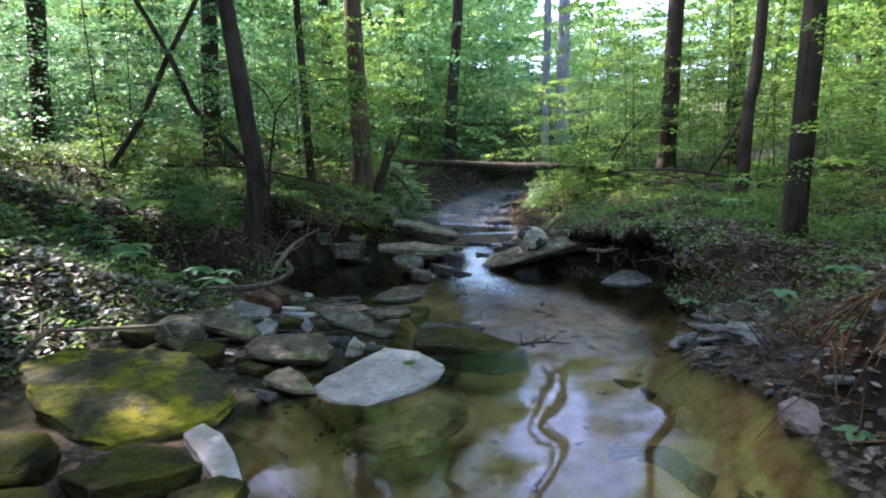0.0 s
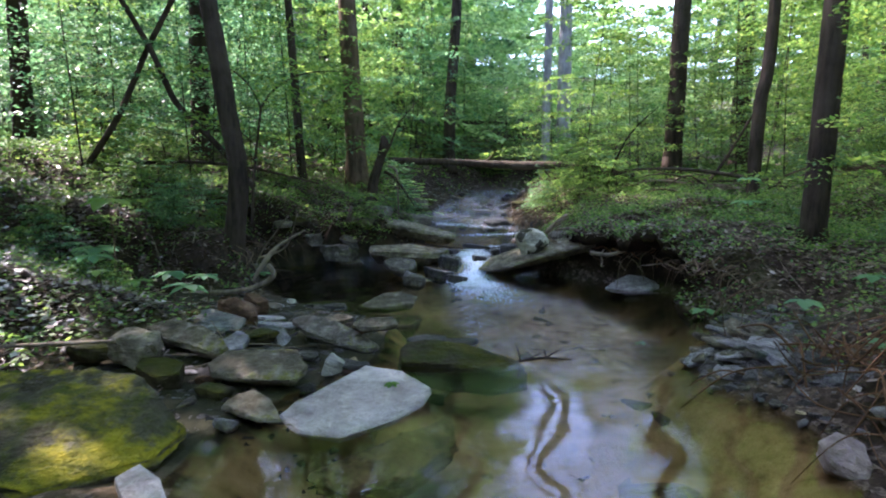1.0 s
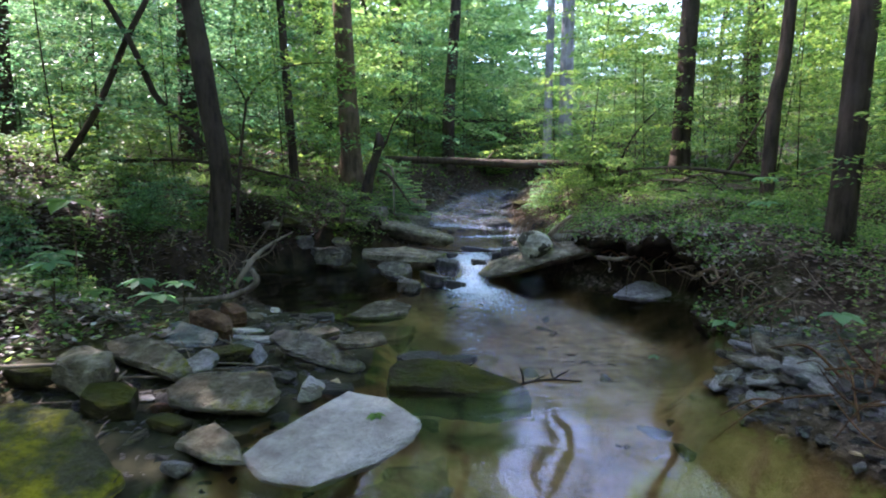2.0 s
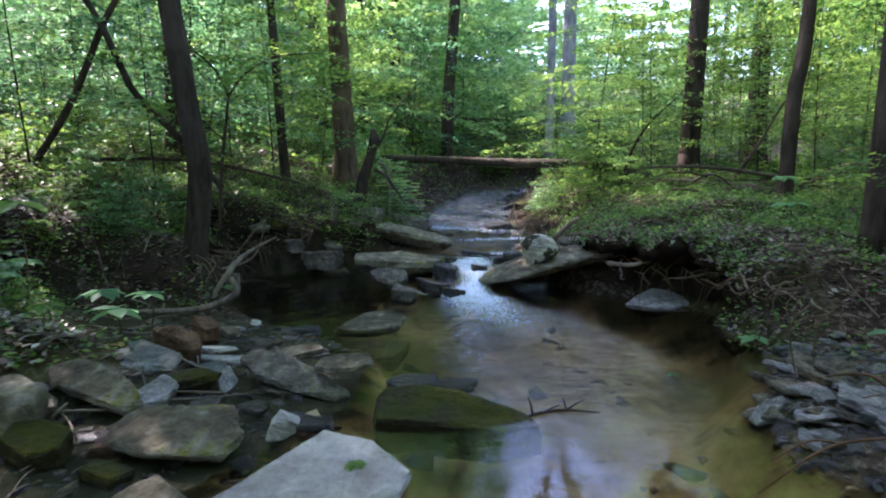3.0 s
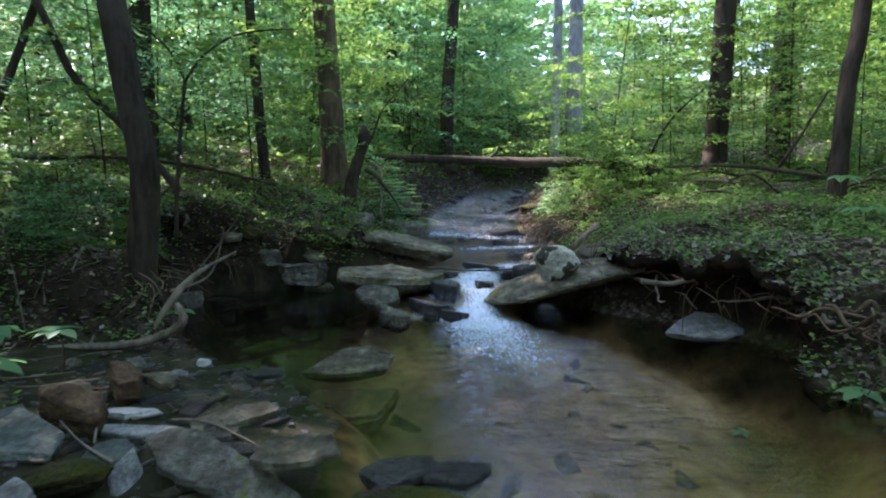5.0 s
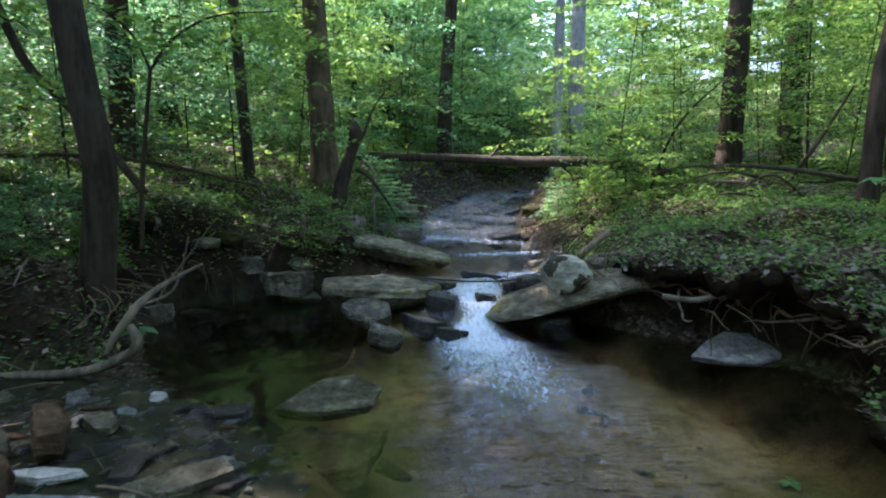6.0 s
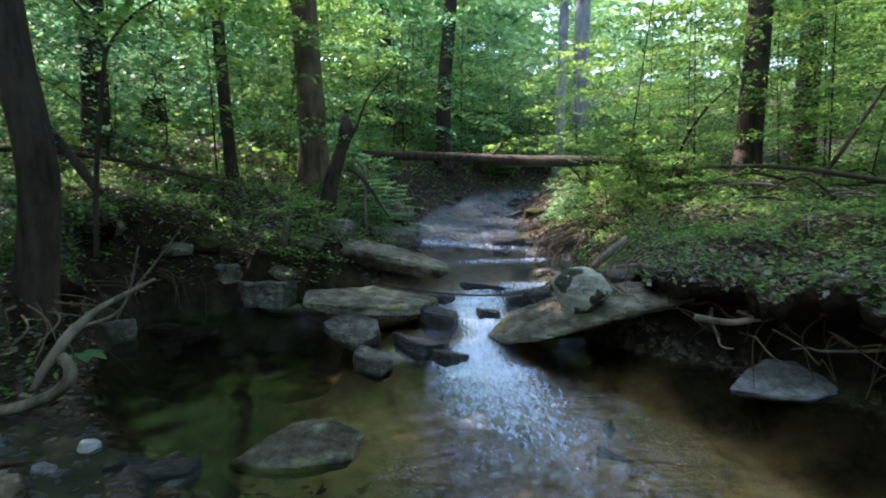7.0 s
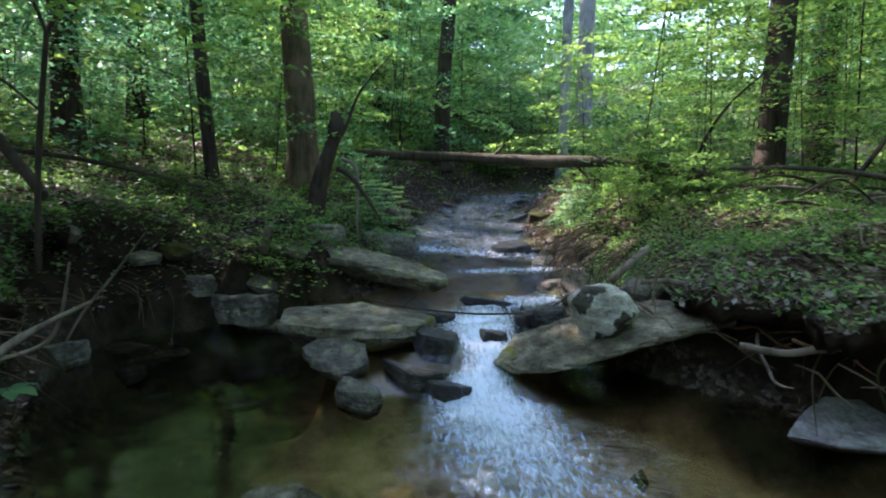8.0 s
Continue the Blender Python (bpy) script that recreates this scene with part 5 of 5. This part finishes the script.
# ---- forest floor ----
def floor_leaves(name, label, category, n, box, keep, seed, size, material, lift, flat, rise=0.0):
    """Leaves spread over the ground: litter lying on it, or the low green of herbs."""
    rng = np.random.RandomState(seed)
    x, y = rng.uniform(box[0], box[1], n), rng.uniform(box[2], box[3], n)
    z, s = land(x, y)
    ok = rng.uniform(0, 1, n) < keep(x, y, s)
    x, y, z = x[ok], y[ok], z[ok]
    clump = np.clip(0.5 + 0.6 * lumps(x, y, 0.5, seed), 0.05, 1.2)
    c = np.stack([x, y, z + lift + rise * clump * rng.uniform(0.15, 1, len(x))], 1)
    tagged(new(name, leaf_mesh(name, rng, c, size, material, flat=flat, droop=0.0)), label, category, kind="stuff")


def herb_cover(x, y, s):
    right = (x > 0.5) * smooth(table(y, [(7.0, 0.5), (7.8, 0.2)]), table(y, [(7.0, 1.0), (7.8, 0.5)]), s) * np.clip(0.85 + 0.5 * lumps(x, y, 1.6, 61), 0, 1) * smooth(4.4, 6.0, y + 0.2 * x)
    left = (x < 0.5) * smooth(table(y, [(5.6, 0.2), (6.0, 0.04)]), table(y, [(5.6, 0.6), (6.0, 0.3)]), s) * (1 - smooth(1.5, 1.1, s) * (y < 5.6)) * np.clip(table(y, [(5.8, 0.4), (6.6, 0.62)]) + 0.5 * lumps(x, y, 1.3, 62), 0, 1)
    near = 0.4 * (x > 0.5) * smooth(0.3, 0.7, s) * (y < 4.2) * np.clip(0.5 + 0.6 * lumps(x, y, 0.8, 64), 0, 1)
    return right + left + near


floor_leaves("ground_cover", "low bright green herbs covering the forest floor", "undergrowth", 260000, (-6, 6.5, 1.5, 11), herb_cover, 71, 0.038, M_LEAF, 0.02, 0.5, 0.2)
floor_leaves("ground_cover", "low green herbs further up the valley", "undergrowth", 45000, (-14, 14, 11, 24), lambda x, y, s: smooth(0.4, 0.9, s) * 0.8, 72, 0.12, M_LEAF, 0.02, 0.5, 0.3)
floor_leaves("ground_cover", "low green herbs on the bank where the stream bends", "undergrowth", 12000, (-2.5, 5.5, 13.5, 19), lambda x, y, s: smooth(0.02, 0.3, s) * np.clip(0.5 + 0.6 * lumps(x, y, 1.0, 66), 0, 1), 76, 0.085, M_LEAF, 0.02, 0.5, 0.3)
floor_leaves("leaf_litter", "dry brown and grey leaf litter", "leaf litter", 120000, (-6, 6, 1.2, 16), lambda x, y, s: smooth(0.02, 0.25, s) * 0.9 * (1 - (x < 0) * smooth(1.5, 1.1, s) * (y < 5.6)) * (1 - (x > 0) * smooth(1.0, 0.7, s) * (y < 4.8) * (y > 2.7)) * (1 - (x > 0) * smooth(0.6, 0.45, s) * (y > 4.2) * (y < 7.2)), 73, 0.055, M_LITTER, 0.012, 0.35, 0.02)


floor_leaves("leaf_litter", "pale dry leaf litter above the bar, lightened as if sun-dappled", "leaf litter", 15000, (-5.0, -1.9, 2.6, 6.4), lambda x, y, s: smooth(1.3, 1.7, s) * np.clip(0.55 + 0.6 * lumps(x, y, 0.9, 67), 0, 1), 77, 0.06, M_PALELITTER, 0.03, 0.45, 0.05)
floor_leaves("ground_cover", "low green herbs further down the valley", "undergrowth", 60000, (-14, 14, -16, 1.5), lambda x, y, s: smooth(0.3, 0.8, s) * np.clip(0.5 + 0.5 * lumps(x, y, 2.5, 63), 0, 1), 74, 0.1, M_LEAF, 0.02, 0.5, 0.25)
floor_leaves("leaf_litter", "dry brown leaf litter down the valley", "leaf litter", 50000, (-12, 12, -14, 1.2), lambda x, y, s: smooth(0.1, 0.4, s) * 0.9, 75, 0.11, M_LITTER, 0.012, 0.35, 0.02)


def sod_leaves(name, label, category, n, seed, size, material, rise, first):
    """Leaves on the overhanging sod of the banks."""
    rng = np.random.RandomState(seed)
    pts = []
    for rows in SOD:
        m = n // len(SOD)
        k, i = rng.randint(first, 5, m), rng.randint(0, rows.shape[1] - 1, m)
        a, b = rng.uniform(0, 1, (m, 1)), rng.uniform(0, 1, (m, 1))
        p = (rows[k, i] * (1 - a) + rows[k + 1, i] * a) * (1 - b) + (rows[k, i + 1] * (1 - a) + rows[k + 1, i + 1] * a) * b
        p[:, 2] += 0.012 + rise * rng.uniform(0, 1, m)
        pts.append(p)
    tagged(new(name, leaf_mesh(name, rng, np.concatenate(pts), size, material, flat=0.5)), label, category, kind="stuff")


sod_leaves("leaf_litter", "dry leaf litter on the overhanging bank", "leaf litter", 5200, 81, 0.045, M_LITTER, 0.015, 0)
sod_leaves("ground_cover", "green herbs along the bank's lip", "undergrowth", 3600, 82, 0.04, M_LEAF, 0.1, 0)
plant(TALL, "sapling", "sapling with bright yellow-green leaves beside a thick tree", 3.75, 4.25, 0.68, 960)


# ---- dead wood, roots and herbs ----
def stick(name, label, category, points, radii, material, group="", **more):
    v, f = tube(points, radii, **more)
    return tagged(part(name, mesh_of(name, v, f), material), label, category, group)


# pale driftwood root on the bank beside the pool, with its loop
root = tagged(new("driftwood_root"), "pale bleached root looping down the bank to the water", "root")
limb("root", [(-2.88, 5.5, 0.18), (-2.6, 5.5, 0.2), (-2.3, 5.5, 0.215), (-2.05, 5.51, 0.22), (-1.86, 5.52, 0.25), (-1.7, 5.55, 0.32), (-1.65, 5.57, 0.4), (-1.71, 5.6, 0.48)], [0.014, 0.022, 0.026, 0.027, 0.03, 0.03, 0.027, 0.022], M_DEADWOOD, root, wobble=0.4)
limb("root", [(-1.88, 5.62, 0.3), (-1.85, 5.65, 0.38), (-1.77, 5.68, 0.5), (-1.72, 5.72, 0.58), (-1.62, 5.8, 0.68), (-1.42, 5.95, 0.8)], [0.012, 0.022, 0.027, 0.026, 0.018, 0.008], M_DEADWOOD, root, wobble=0.4, seed=3)
limb("rootlet", [(-1.95, 6.0, 0.5), (-1.65, 6.0, 0.62), (-1.5, 5.95, 0.98)], [0.01, 0.009, 0.005], M_DEADWOOD, root)
limb("rootlet", [(-2.3, 5.6, 0.26), (-2.28, 5.5, 0.15), (-2.2, 5.42, 0.1)], [0.009, 0.008, 0.004], M_DEADWOOD, root)
# two thin dead trunks that cross
stick("dead_sapling", "thin dark leaning trunk crossing another", "dead tree", [(-2.3, 6.9, 1.25), (-2.76, 7.0, 1.77), (-3.21, 7.0, 2.25), (-3.34, 7.0, 2.5), (-3.53, 7.0, 2.96), (-3.92, 7.0, 3.66), (-4.6, 7.0, 4.8)], [0.03, 0.034, 0.036, 0.036, 0.035, 0.032, 0.02], M_BARK, wobble=0.3)
stick("dead_sapling", "thin dark leaning trunk crossing another", "dead tree", [(-4.8, 7.3, 1.3), (-4.16, 7.2, 2.06), (-3.89, 7.2, 2.54), (-3.63, 7.15, 2.98), (-3.23, 7.2, 3.72), (-2.8, 7.2, 4.6)], [0.04, 0.038, 0.034, 0.033, 0.03, 0.02], M_BARK, wobble=0.3, seed=7)
stick("leaning_sapling", "thin bare leaning sapling stem", "dead tree", [(2.8, 9.5, 1.0), (2.87, 9.5, 1.33), (3.05, 9.5, 1.85), (3.3, 9.5, 2.23), (3.7, 9.5, 2.6)], [0.022, 0.02, 0.017, 0.014, 0.006], M_BARK)
stick("leaning_sapling", "thin bare leaning sapling stem", "dead tree", [(4.4, 9.3, 1.2), (4.7, 9.2, 1.7), (5.1, 9.1, 2.5)], [0.03, 0.025, 0.012], M_BARK)
# forked sapling whose leafy sprays hang over the bank
over = tagged(new("sapling"), "forked thin sapling with bright green sprays over the bank", "sapling")
limb("stem", [(-2.3, 6.8, 0.8), (-2.25, 6.8, 1.4), (-2.17, 6.8, 1.95), (-2.13, 6.8, 2.2)], [0.02, 0.018, 0.015, 0.014], M_BARK, over, sides=7)
limb("branch", [(-2.13, 6.8, 2.2), (-1.95, 6.8, 2.42), (-1.6, 6.75, 2.58), (-1.1, 6.7, 2.6)], [0.012, 0.011, 0.009, 0.004], M_BARK, over, sides=6)
limb("branch", [(-2.13, 6.8, 2.2), (-2.3, 6.85, 2.5), (-2.65, 6.9, 2.75), (-3.1, 6.9, 2.85)], [0.011, 0.01, 0.008, 0.003], M_BARK, over, sides=6)
limb("branch", [(-2.2, 6.8, 1.75), (-2.5, 6.75, 2.0), (-2.9, 6.7, 2.1)], [0.008, 0.007, 0.003], M_BARK, over, sides=6)
nrng = np.random.RandomState(47)
sprays = []
for cx, cy, cz in ((-1.9, 6.8, 2.45), (-1.55, 6.6, 2.5), (-1.2, 6.7, 2.48), (-0.95, 6.9, 2.42), (-1.5, 7.0, 2.7), (-2.3, 6.9, 2.62), (-2.7, 6.8, 2.72), (-3.1, 6.9, 2.7), (-2.9, 6.6, 2.12), (-2.55, 6.5, 2.02), (-1.75, 6.4, 2.3), (-1.3, 6.9, 2.25), (-2.0, 7.1, 2.85)):
    t, q, a = nrng.uniform(0, 6.283, 80), np.sqrt(nrng.uniform(0, 1, 80)), nrng.uniform(-0.5, 0.5)
    u, w = q * np.cos(t) * 0.4, q * np.sin(t) * 0.24
    sprays.append(np.stack([cx + u * np.cos(a) - w * np.sin(a), cy + u * np.sin(a) + w * np.cos(a), cz - 0.25 * q * q * 0.4 + nrng.normal(0, 0.02, 80)], 1))
tagged(part("foliage", leaf_mesh("foliage", nrng, np.concatenate(sprays), 0.075, M_LEAF, flat=0.3, droop=0.2), None, over), kind="stuff")
# broken stump and its brush beside the fallen log
stump = tagged(new("broken_stump"), "dark broken mossy stump with torn branches", "stump")
limb("stump", [(-1.2, 9.2, 0.75), (-1.14, 9.25, 1.3), (-1.02, 9.3, 1.7), (-0.95, 9.3, 1.95), (-0.98, 9.3, 2.1)], [0.12, 0.095, 0.07, 0.085, 0.03], M_BARK, stump, wobble=0.6, seed=2)
limb("branch", [(-0.95, 9.3, 1.5), (-0.8, 9.2, 1.42), (-0.62, 9.1, 1.2), (-0.45, 9.0, 0.95)], [0.03, 0.025, 0.018, 0.008], M_BARK, stump)
limb("branch", [(-0.9, 9.3, 1.6), (-0.75, 9.25, 1.5), (-0.72, 9.1, 1.1), (-0.7, 9.0, 0.75)], [0.022, 0.02, 0.016, 0.01], M_DEADWOOD, stump)
limb("branch", [(-1.0, 9.3, 1.7), (-0.85, 9.3, 1.95), (-0.7, 9.3, 2.3), (-0.35, 9.3, 2.7)], [0.022, 0.018, 0.012, 0.005], M_BARK, stump)
# fallen trunks on the slopes
stick("fallen_log", "old dark fallen log lying along the slope", "log", [(-5.2, 7.5, 1.6), (-4.0, 7.6, 1.6), (-3.3, 7.65, 1.6), (-2.5, 7.7, 1.5), (-1.7, 7.8, 1.3)], [0.022, 0.022, 0.02, 0.018, 0.012], M_BARK, wobble=0.3)
stick("fallen_log", "grey fallen log in the brush pile", "log", [(2.95, 9.3, 1.5), (3.6, 9.1, 1.52), (4.3, 9.0, 1.47), (5.2, 8.8, 1.3)], [0.015, 0.024, 0.03, 0.03], M_LOG, wobble=0.3)
rng = random.Random(9)
for k in range(22):
    x, y = rng.uniform(3.4, 5.6), rng.uniform(8.4, 9.4)
    a, ln, z = rng.uniform(-0.5, 0.5) + (3.14 if k % 2 else 0), rng.uniform(0.4, 1.1), land_at(x, y) + rng.uniform(0.02, 0.3)
    stick("brush_stick", "dead grey stick in a brush pile", "stick", [(x, y, z), (x + 0.5 * ln * math.cos(a), y + 0.3 * ln * math.sin(a), z + rng.uniform(-0.05, 0.15)), (x + ln * math.cos(a), y + ln * math.sin(a) * 0.5, z - rng.uniform(0.0, 0.25))],
          [rng.uniform(0.01, 0.022), 0.013, 0.006], rng.choice((M_DEADWOOD, M_BARK)), "brush pile", sides=5)
# twig stranded in the pool
twig = tagged(new("twig"), "dark forked twig stranded in the pool", "twig")
limb("twig", [(0.5, 3.6, 0.135), (0.6, 3.64, 0.148), (0.74, 3.68, 0.146), (0.9, 3.66, 0.14)], [0.005, 0.008, 0.007, 0.003], M_BARK, twig, sides=6, wobble=0.4)
for pts in ([(0.56, 3.62, 0.145), (0.55, 3.6, 0.2), (0.53, 3.58, 0.26)], [(0.74, 3.68, 0.146), (0.78, 3.67, 0.18), (0.83, 3.68, 0.2)], [(0.62, 3.65, 0.146), (0.65, 3.64, 0.17), (0.7, 3.66, 0.18)], [(0.74, 3.68, 0.146), (0.73, 3.72, 0.19)]):
    limb("twiglet", pts, [0.006, 0.005, 0.002][:len(pts)], M_BARK, twig, sides=5)
# thin branch that lies over the cascade
branch = tagged(new("fallen_branch"), "thin dark bare branch lying over the cascade", "branch")
limb("branch", [(-0.38, 7.2, 0.54), (0.0, 7.18, 0.48), (0.45, 7.14, 0.455), (0.85, 7.16, 0.48), (1.05, 7.2, 0.58)], [0.004, 0.006, 0.007, 0.006, 0.003], M_BARK, branch, sides=6, wobble=0.3)
for pts in ([(0.62, 7.15, 0.46), (0.64, 7.1, 0.4), (0.7, 7.08, 0.33)], [(0.1, 7.17, 0.47), (0.22, 7.14, 0.42), (0.28, 7.12, 0.38)], [(-0.1, 7.18, 0.5), (0.02, 7.2, 0.6), (0.06, 7.22, 0.66)], [(0.7, 7.15, 0.47), (0.72, 7.16, 0.55), (0.78, 7.18, 0.6)]):
    limb("twiglet", pts, [0.004, 0.003, 0.0015], M_BARK, branch, sides=4)
# sticks on the near bank and the mossy slab
stick("stick", "bare bent grey stick leaning by the mossy slab", "stick", [(-2.62, 2.8, 0.2), (-2.42, 2.85, 0.3), (-2.32, 2.9, 0.42), (-2.2, 2.95, 0.5)], [0.014, 0.016, 0.014, 0.008], M_DEADWOOD, wobble=0.3)
stick("stick", "thin grey stick lying behind the mossy slab", "stick", [(-2.4, 3.05, 0.42), (-2.0, 3.08, 0.43), (-1.7, 3.1, 0.44)], [0.01, 0.012, 0.008], M_DEADWOOD)
stick("stick", "thin bent branch at the pool's dark edge", "stick", [(-2.4, 7.05, 0.2), (-2.32, 7.2, 0.45), (-2.15, 7.3, 0.7), (-1.95, 7.35, 0.98)], [0.006, 0.01, 0.009, 0.004], M_DEADWOOD)
stick("root", "white bare root bent over the rocks", "root", [(1.45, 7.0, 0.7), (1.62, 6.95, 0.72), (1.8, 6.85, 0.68), (1.88, 6.75, 0.58)], [0.012, 0.02, 0.02, 0.01], M_DEADWOOD)
stick("root", "grey root lying along the bank's lip", "root", [(1.72, 6.3, 0.5), (1.9, 6.2, 0.49), (2.05, 6.12, 0.54), (2.4, 6.02, 0.6), (2.85, 5.95, 0.64)], [0.022, 0.02, 0.022, 0.022, 0.012], M_DEADWOOD, wobble=0.3)
rng = random.Random(35)
for k in range(44):
    y = rng.uniform(4.4, 7.2)
    x = float(table(y, RIGHT)) + rng.uniform(-0.12, 0.3)
    z, a, ln = 0.54 + rng.uniform(-0.1, 0.1), rng.uniform(1.2, 2.6) + (3.14 if k % 2 else 0), rng.uniform(0.2, 0.6)
    pts = [(x + ln * q * math.cos(a) + rng.uniform(-0.03, 0.03), y + ln * q * math.sin(a), z + rng.uniform(-0.04, 0.05) - 0.1 * q) for q in (0, 0.2, 0.45, 0.7, 0.85, 1.0)]
    r = rng.uniform(0.004, 0.012)
    stick("root", "thin twisted root along the lip of the undercut bank", "root", pts, [r, r * 1.2, r, r * 0.8, r * 0.6, r * 0.3], rng.choice((M_DEADWOOD, M_BARKMOSS, M_REDTWIG)), "roots of the bank", sides=5, wobble=0.4, seed=k, most=4)
stick("root", "short broken branch standing on the bank", "root", [(1.45, 7.6, 0.6), (1.6, 7.6, 0.75), (1.75, 7.65, 0.85)], [0.035, 0.03, 0.03], M_DEADWOOD, wobble=0.3)
stick("stick", "broken grey stub standing on the bank", "stick", [(-1.35, 8.05, 0.75), (-1.3, 8.05, 0.98)], [0.04, 0.03], M_DEADWOOD)


def hanging_roots(name, edge, sign, y0, y1, n, seed, high):
    """Fine roots that hang from an undercut bank's lip."""
    rng = random.Random(seed)
    verts, faces = [], []
    for k in range(n):
        y = rng.uniform(y0, y1)
        x = float(table(y, edge)) + sign * rng.uniform(0.0, 0.3)
        z = high + rng.uniform(-0.1, 0.06)
        d, s = rng.uniform(0.08, 0.4), rng.uniform(-0.45, 0.45)
        pts = [(x + sign * 0.15, y, z), (x, y + s * 0.4, z - d * 0.3), (x - sign * rng.uniform(-0.05, 0.12), y + s, z - d)]
        r = rng.uniform(0.002, 0.008)
        v, f = tube(pts, [r, r * 0.8, r * 0.35], sides=4, cap=False)
        i = len(verts)
        verts += v
        faces += [tuple(q + i for q in g) for g in f]
    tagged(new(name, mesh_of(name, verts, faces, M_BARKMOSS)), "tangle of fine roots hanging from the undercut bank", "roots", kind="stuff")


hanging_roots("hanging_roots", RIGHT, 1, 4.0, 6.6, 46, 3, 0.58)
hanging_roots("hanging_roots", LEFT, -1, 5.6, 8.0, 60, 4, 0.62)
hanging_roots("hanging_roots", RIGHT, 1, 6.9, 10.5, 110, 5, 0.86)


def herb(x, y, leaf, count, height, seed, label, material=None, z=None):
    """A broad-leaved herb: a thin stem and a whorl of curved pointed leaves."""
    rng = random.Random(seed)
    top = tagged(new("herb"), label, "herb")
    top.location = (x, y, land_at(x, y) if z is None else z)
    limb("stem", [(0, 0, -0.02), (0.02, 0.01, height * 0.5), (0.0, 0.0, height)], [0.006, 0.005, 0.004], M_BARKMOSS, top, sides=5)
    for k in range(count):
        a = 6.283 * k / count + rng.uniform(-0.3, 0.3)
        ln, rise = leaf * rng.uniform(0.8, 1.2), rng.uniform(-0.05, 0.25)
        verts, faces = [], []
        for i, (t, w) in enumerate(((0.05, 0.02), (0.3, 0.24), (0.55, 0.3), (0.8, 0.17), (1.0, 0.01))):
            zz = height + ln * (rise * t - 0.35 * t * t)
            for q in (-1, 0, 1):
                u, v = t * ln, q * w * ln
                verts.append((u * math.cos(a) - v * math.sin(a), u * math.sin(a) + v * math.cos(a), zz + abs(q) * 0.06 * ln))
            if i:
                b = (i - 1) * 3
                faces += [(b, b + 1, b + 4, b + 3), (b + 1, b + 2, b + 5, b + 4)]
        part("leaf", mesh_of("leaf", verts, faces), material or M_LEAFCOOL, top)
    return top


HERB = "broad-leaved green herb growing on the leaf litter"
for k, (x, y, leaf, n, h) in enumerate(((-1.9, 4.32, 0.17, 6, 0.22), (-2.25, 4.75, 0.17, 7, 0.3), (-2.05, 4.95, 0.15, 6, 0.26), (-2.75, 4.55, 0.18, 6, 0.32), (-2.5, 4.15, 0.15, 6, 0.25), (-3.2, 5.2, 0.18, 6, 0.35),
                                        (-2.0, 6.15, 0.13, 6, 0.15), (2.2, 4.6, 0.12, 5, 0.12), (2.6, 4.0, 0.14, 6, 0.15), (2.75, 3.6, 0.14, 6, 0.2), (2.35, 3.0, 0.12, 6, 0.15), (1.72, 2.05, 0.1, 5, 0.06),
                                        (1.85, 5.0, 0.07, 5, 0.02), (2.5, 5.2, 0.12, 6, 0.12), (3.4, 6.2, 0.16, 6, 0.25), (4.0, 7.3, 0.18, 6, 0.3))):
    herb(x, y, leaf, n, h, 30 + k, HERB)
rng = random.Random(64)
for k in range(30):
    x, y = rng.uniform(-4.2, -2.0), rng.uniform(3.4, 7.4)
    if float(bank_distance(np.array([x]), np.array([y]))[0][0]) < (0.3 if y > 5.7 else 1.35):
        continue
    herb(x, y, rng.uniform(0.07, 0.14), rng.choice((5, 6, 7)), rng.uniform(0.08, 0.26), 100 + k, HERB, rng.choice((M_LEAF, M_LEAFCOOL)))
herb(-2.55, 4.45, 0.2, 5, 0.75, 60, "young plant with bright yellow-green leaves", M_LEAF)
herb(-0.2, 3.02, 0.045, 7, 0.03, 61, "tiny green sprig growing on the pale slab", M_LEAF, 0.2)


def build_twigs(name, label, n, box, seed, near=0.0, material=None, high=0.07):
    """Fallen twigs on the ground, too many and too thin to tell apart."""
    rng = random.Random(seed)
    verts, faces = [], []
    while n:
        x, y = rng.uniform(box[0], box[1]), rng.uniform(box[2], box[3])
        if bank_distance(np.array([x]), np.array([y]))[0][0] < near:
            continue
        n -= 1
        a, ln = rng.uniform(0, 6.28), rng.uniform(0.12, 0.6)
        pts = []
        for t in (0.0, 0.5, 1.0):
            px, py = x + ln * t * math.cos(a) + rng.uniform(-0.03, 0.03), y + ln * t * math.sin(a) + rng.uniform(-0.03, 0.03)
            pts.append((px, py, land_at(px, py) + rng.uniform(0.01, high)))
        r = rng.uniform(0.002, 0.008)
        v, f = tube(pts, [r, r * 0.8, r * 0.4], sides=4, cap=False)
        i = len(verts)
        verts += v
        faces += [tuple(q + i for q in g) for g in f]
    tagged(new(name, mesh_of(name, verts, faces, material or M_DEADWOOD)), label, "twigs", kind="stuff")


build_twigs("twig_litter", "thin grey fallen twigs on the creek banks", 170, (-3.6, -0.9, 3.0, 9.5), 91, 0.5)
build_twigs("twig_litter", "thin grey fallen twigs on the terrace bank", 170, (1.6, 4.6, 2.2, 9.5), 92, 0.6)

build_twigs("twig_litter", "tangle of reddish fallen twigs on the near bank", 260, (1.5, 2.9, 1.2, 3.2), 93, 0.12, M_REDTWIG, 0.22)
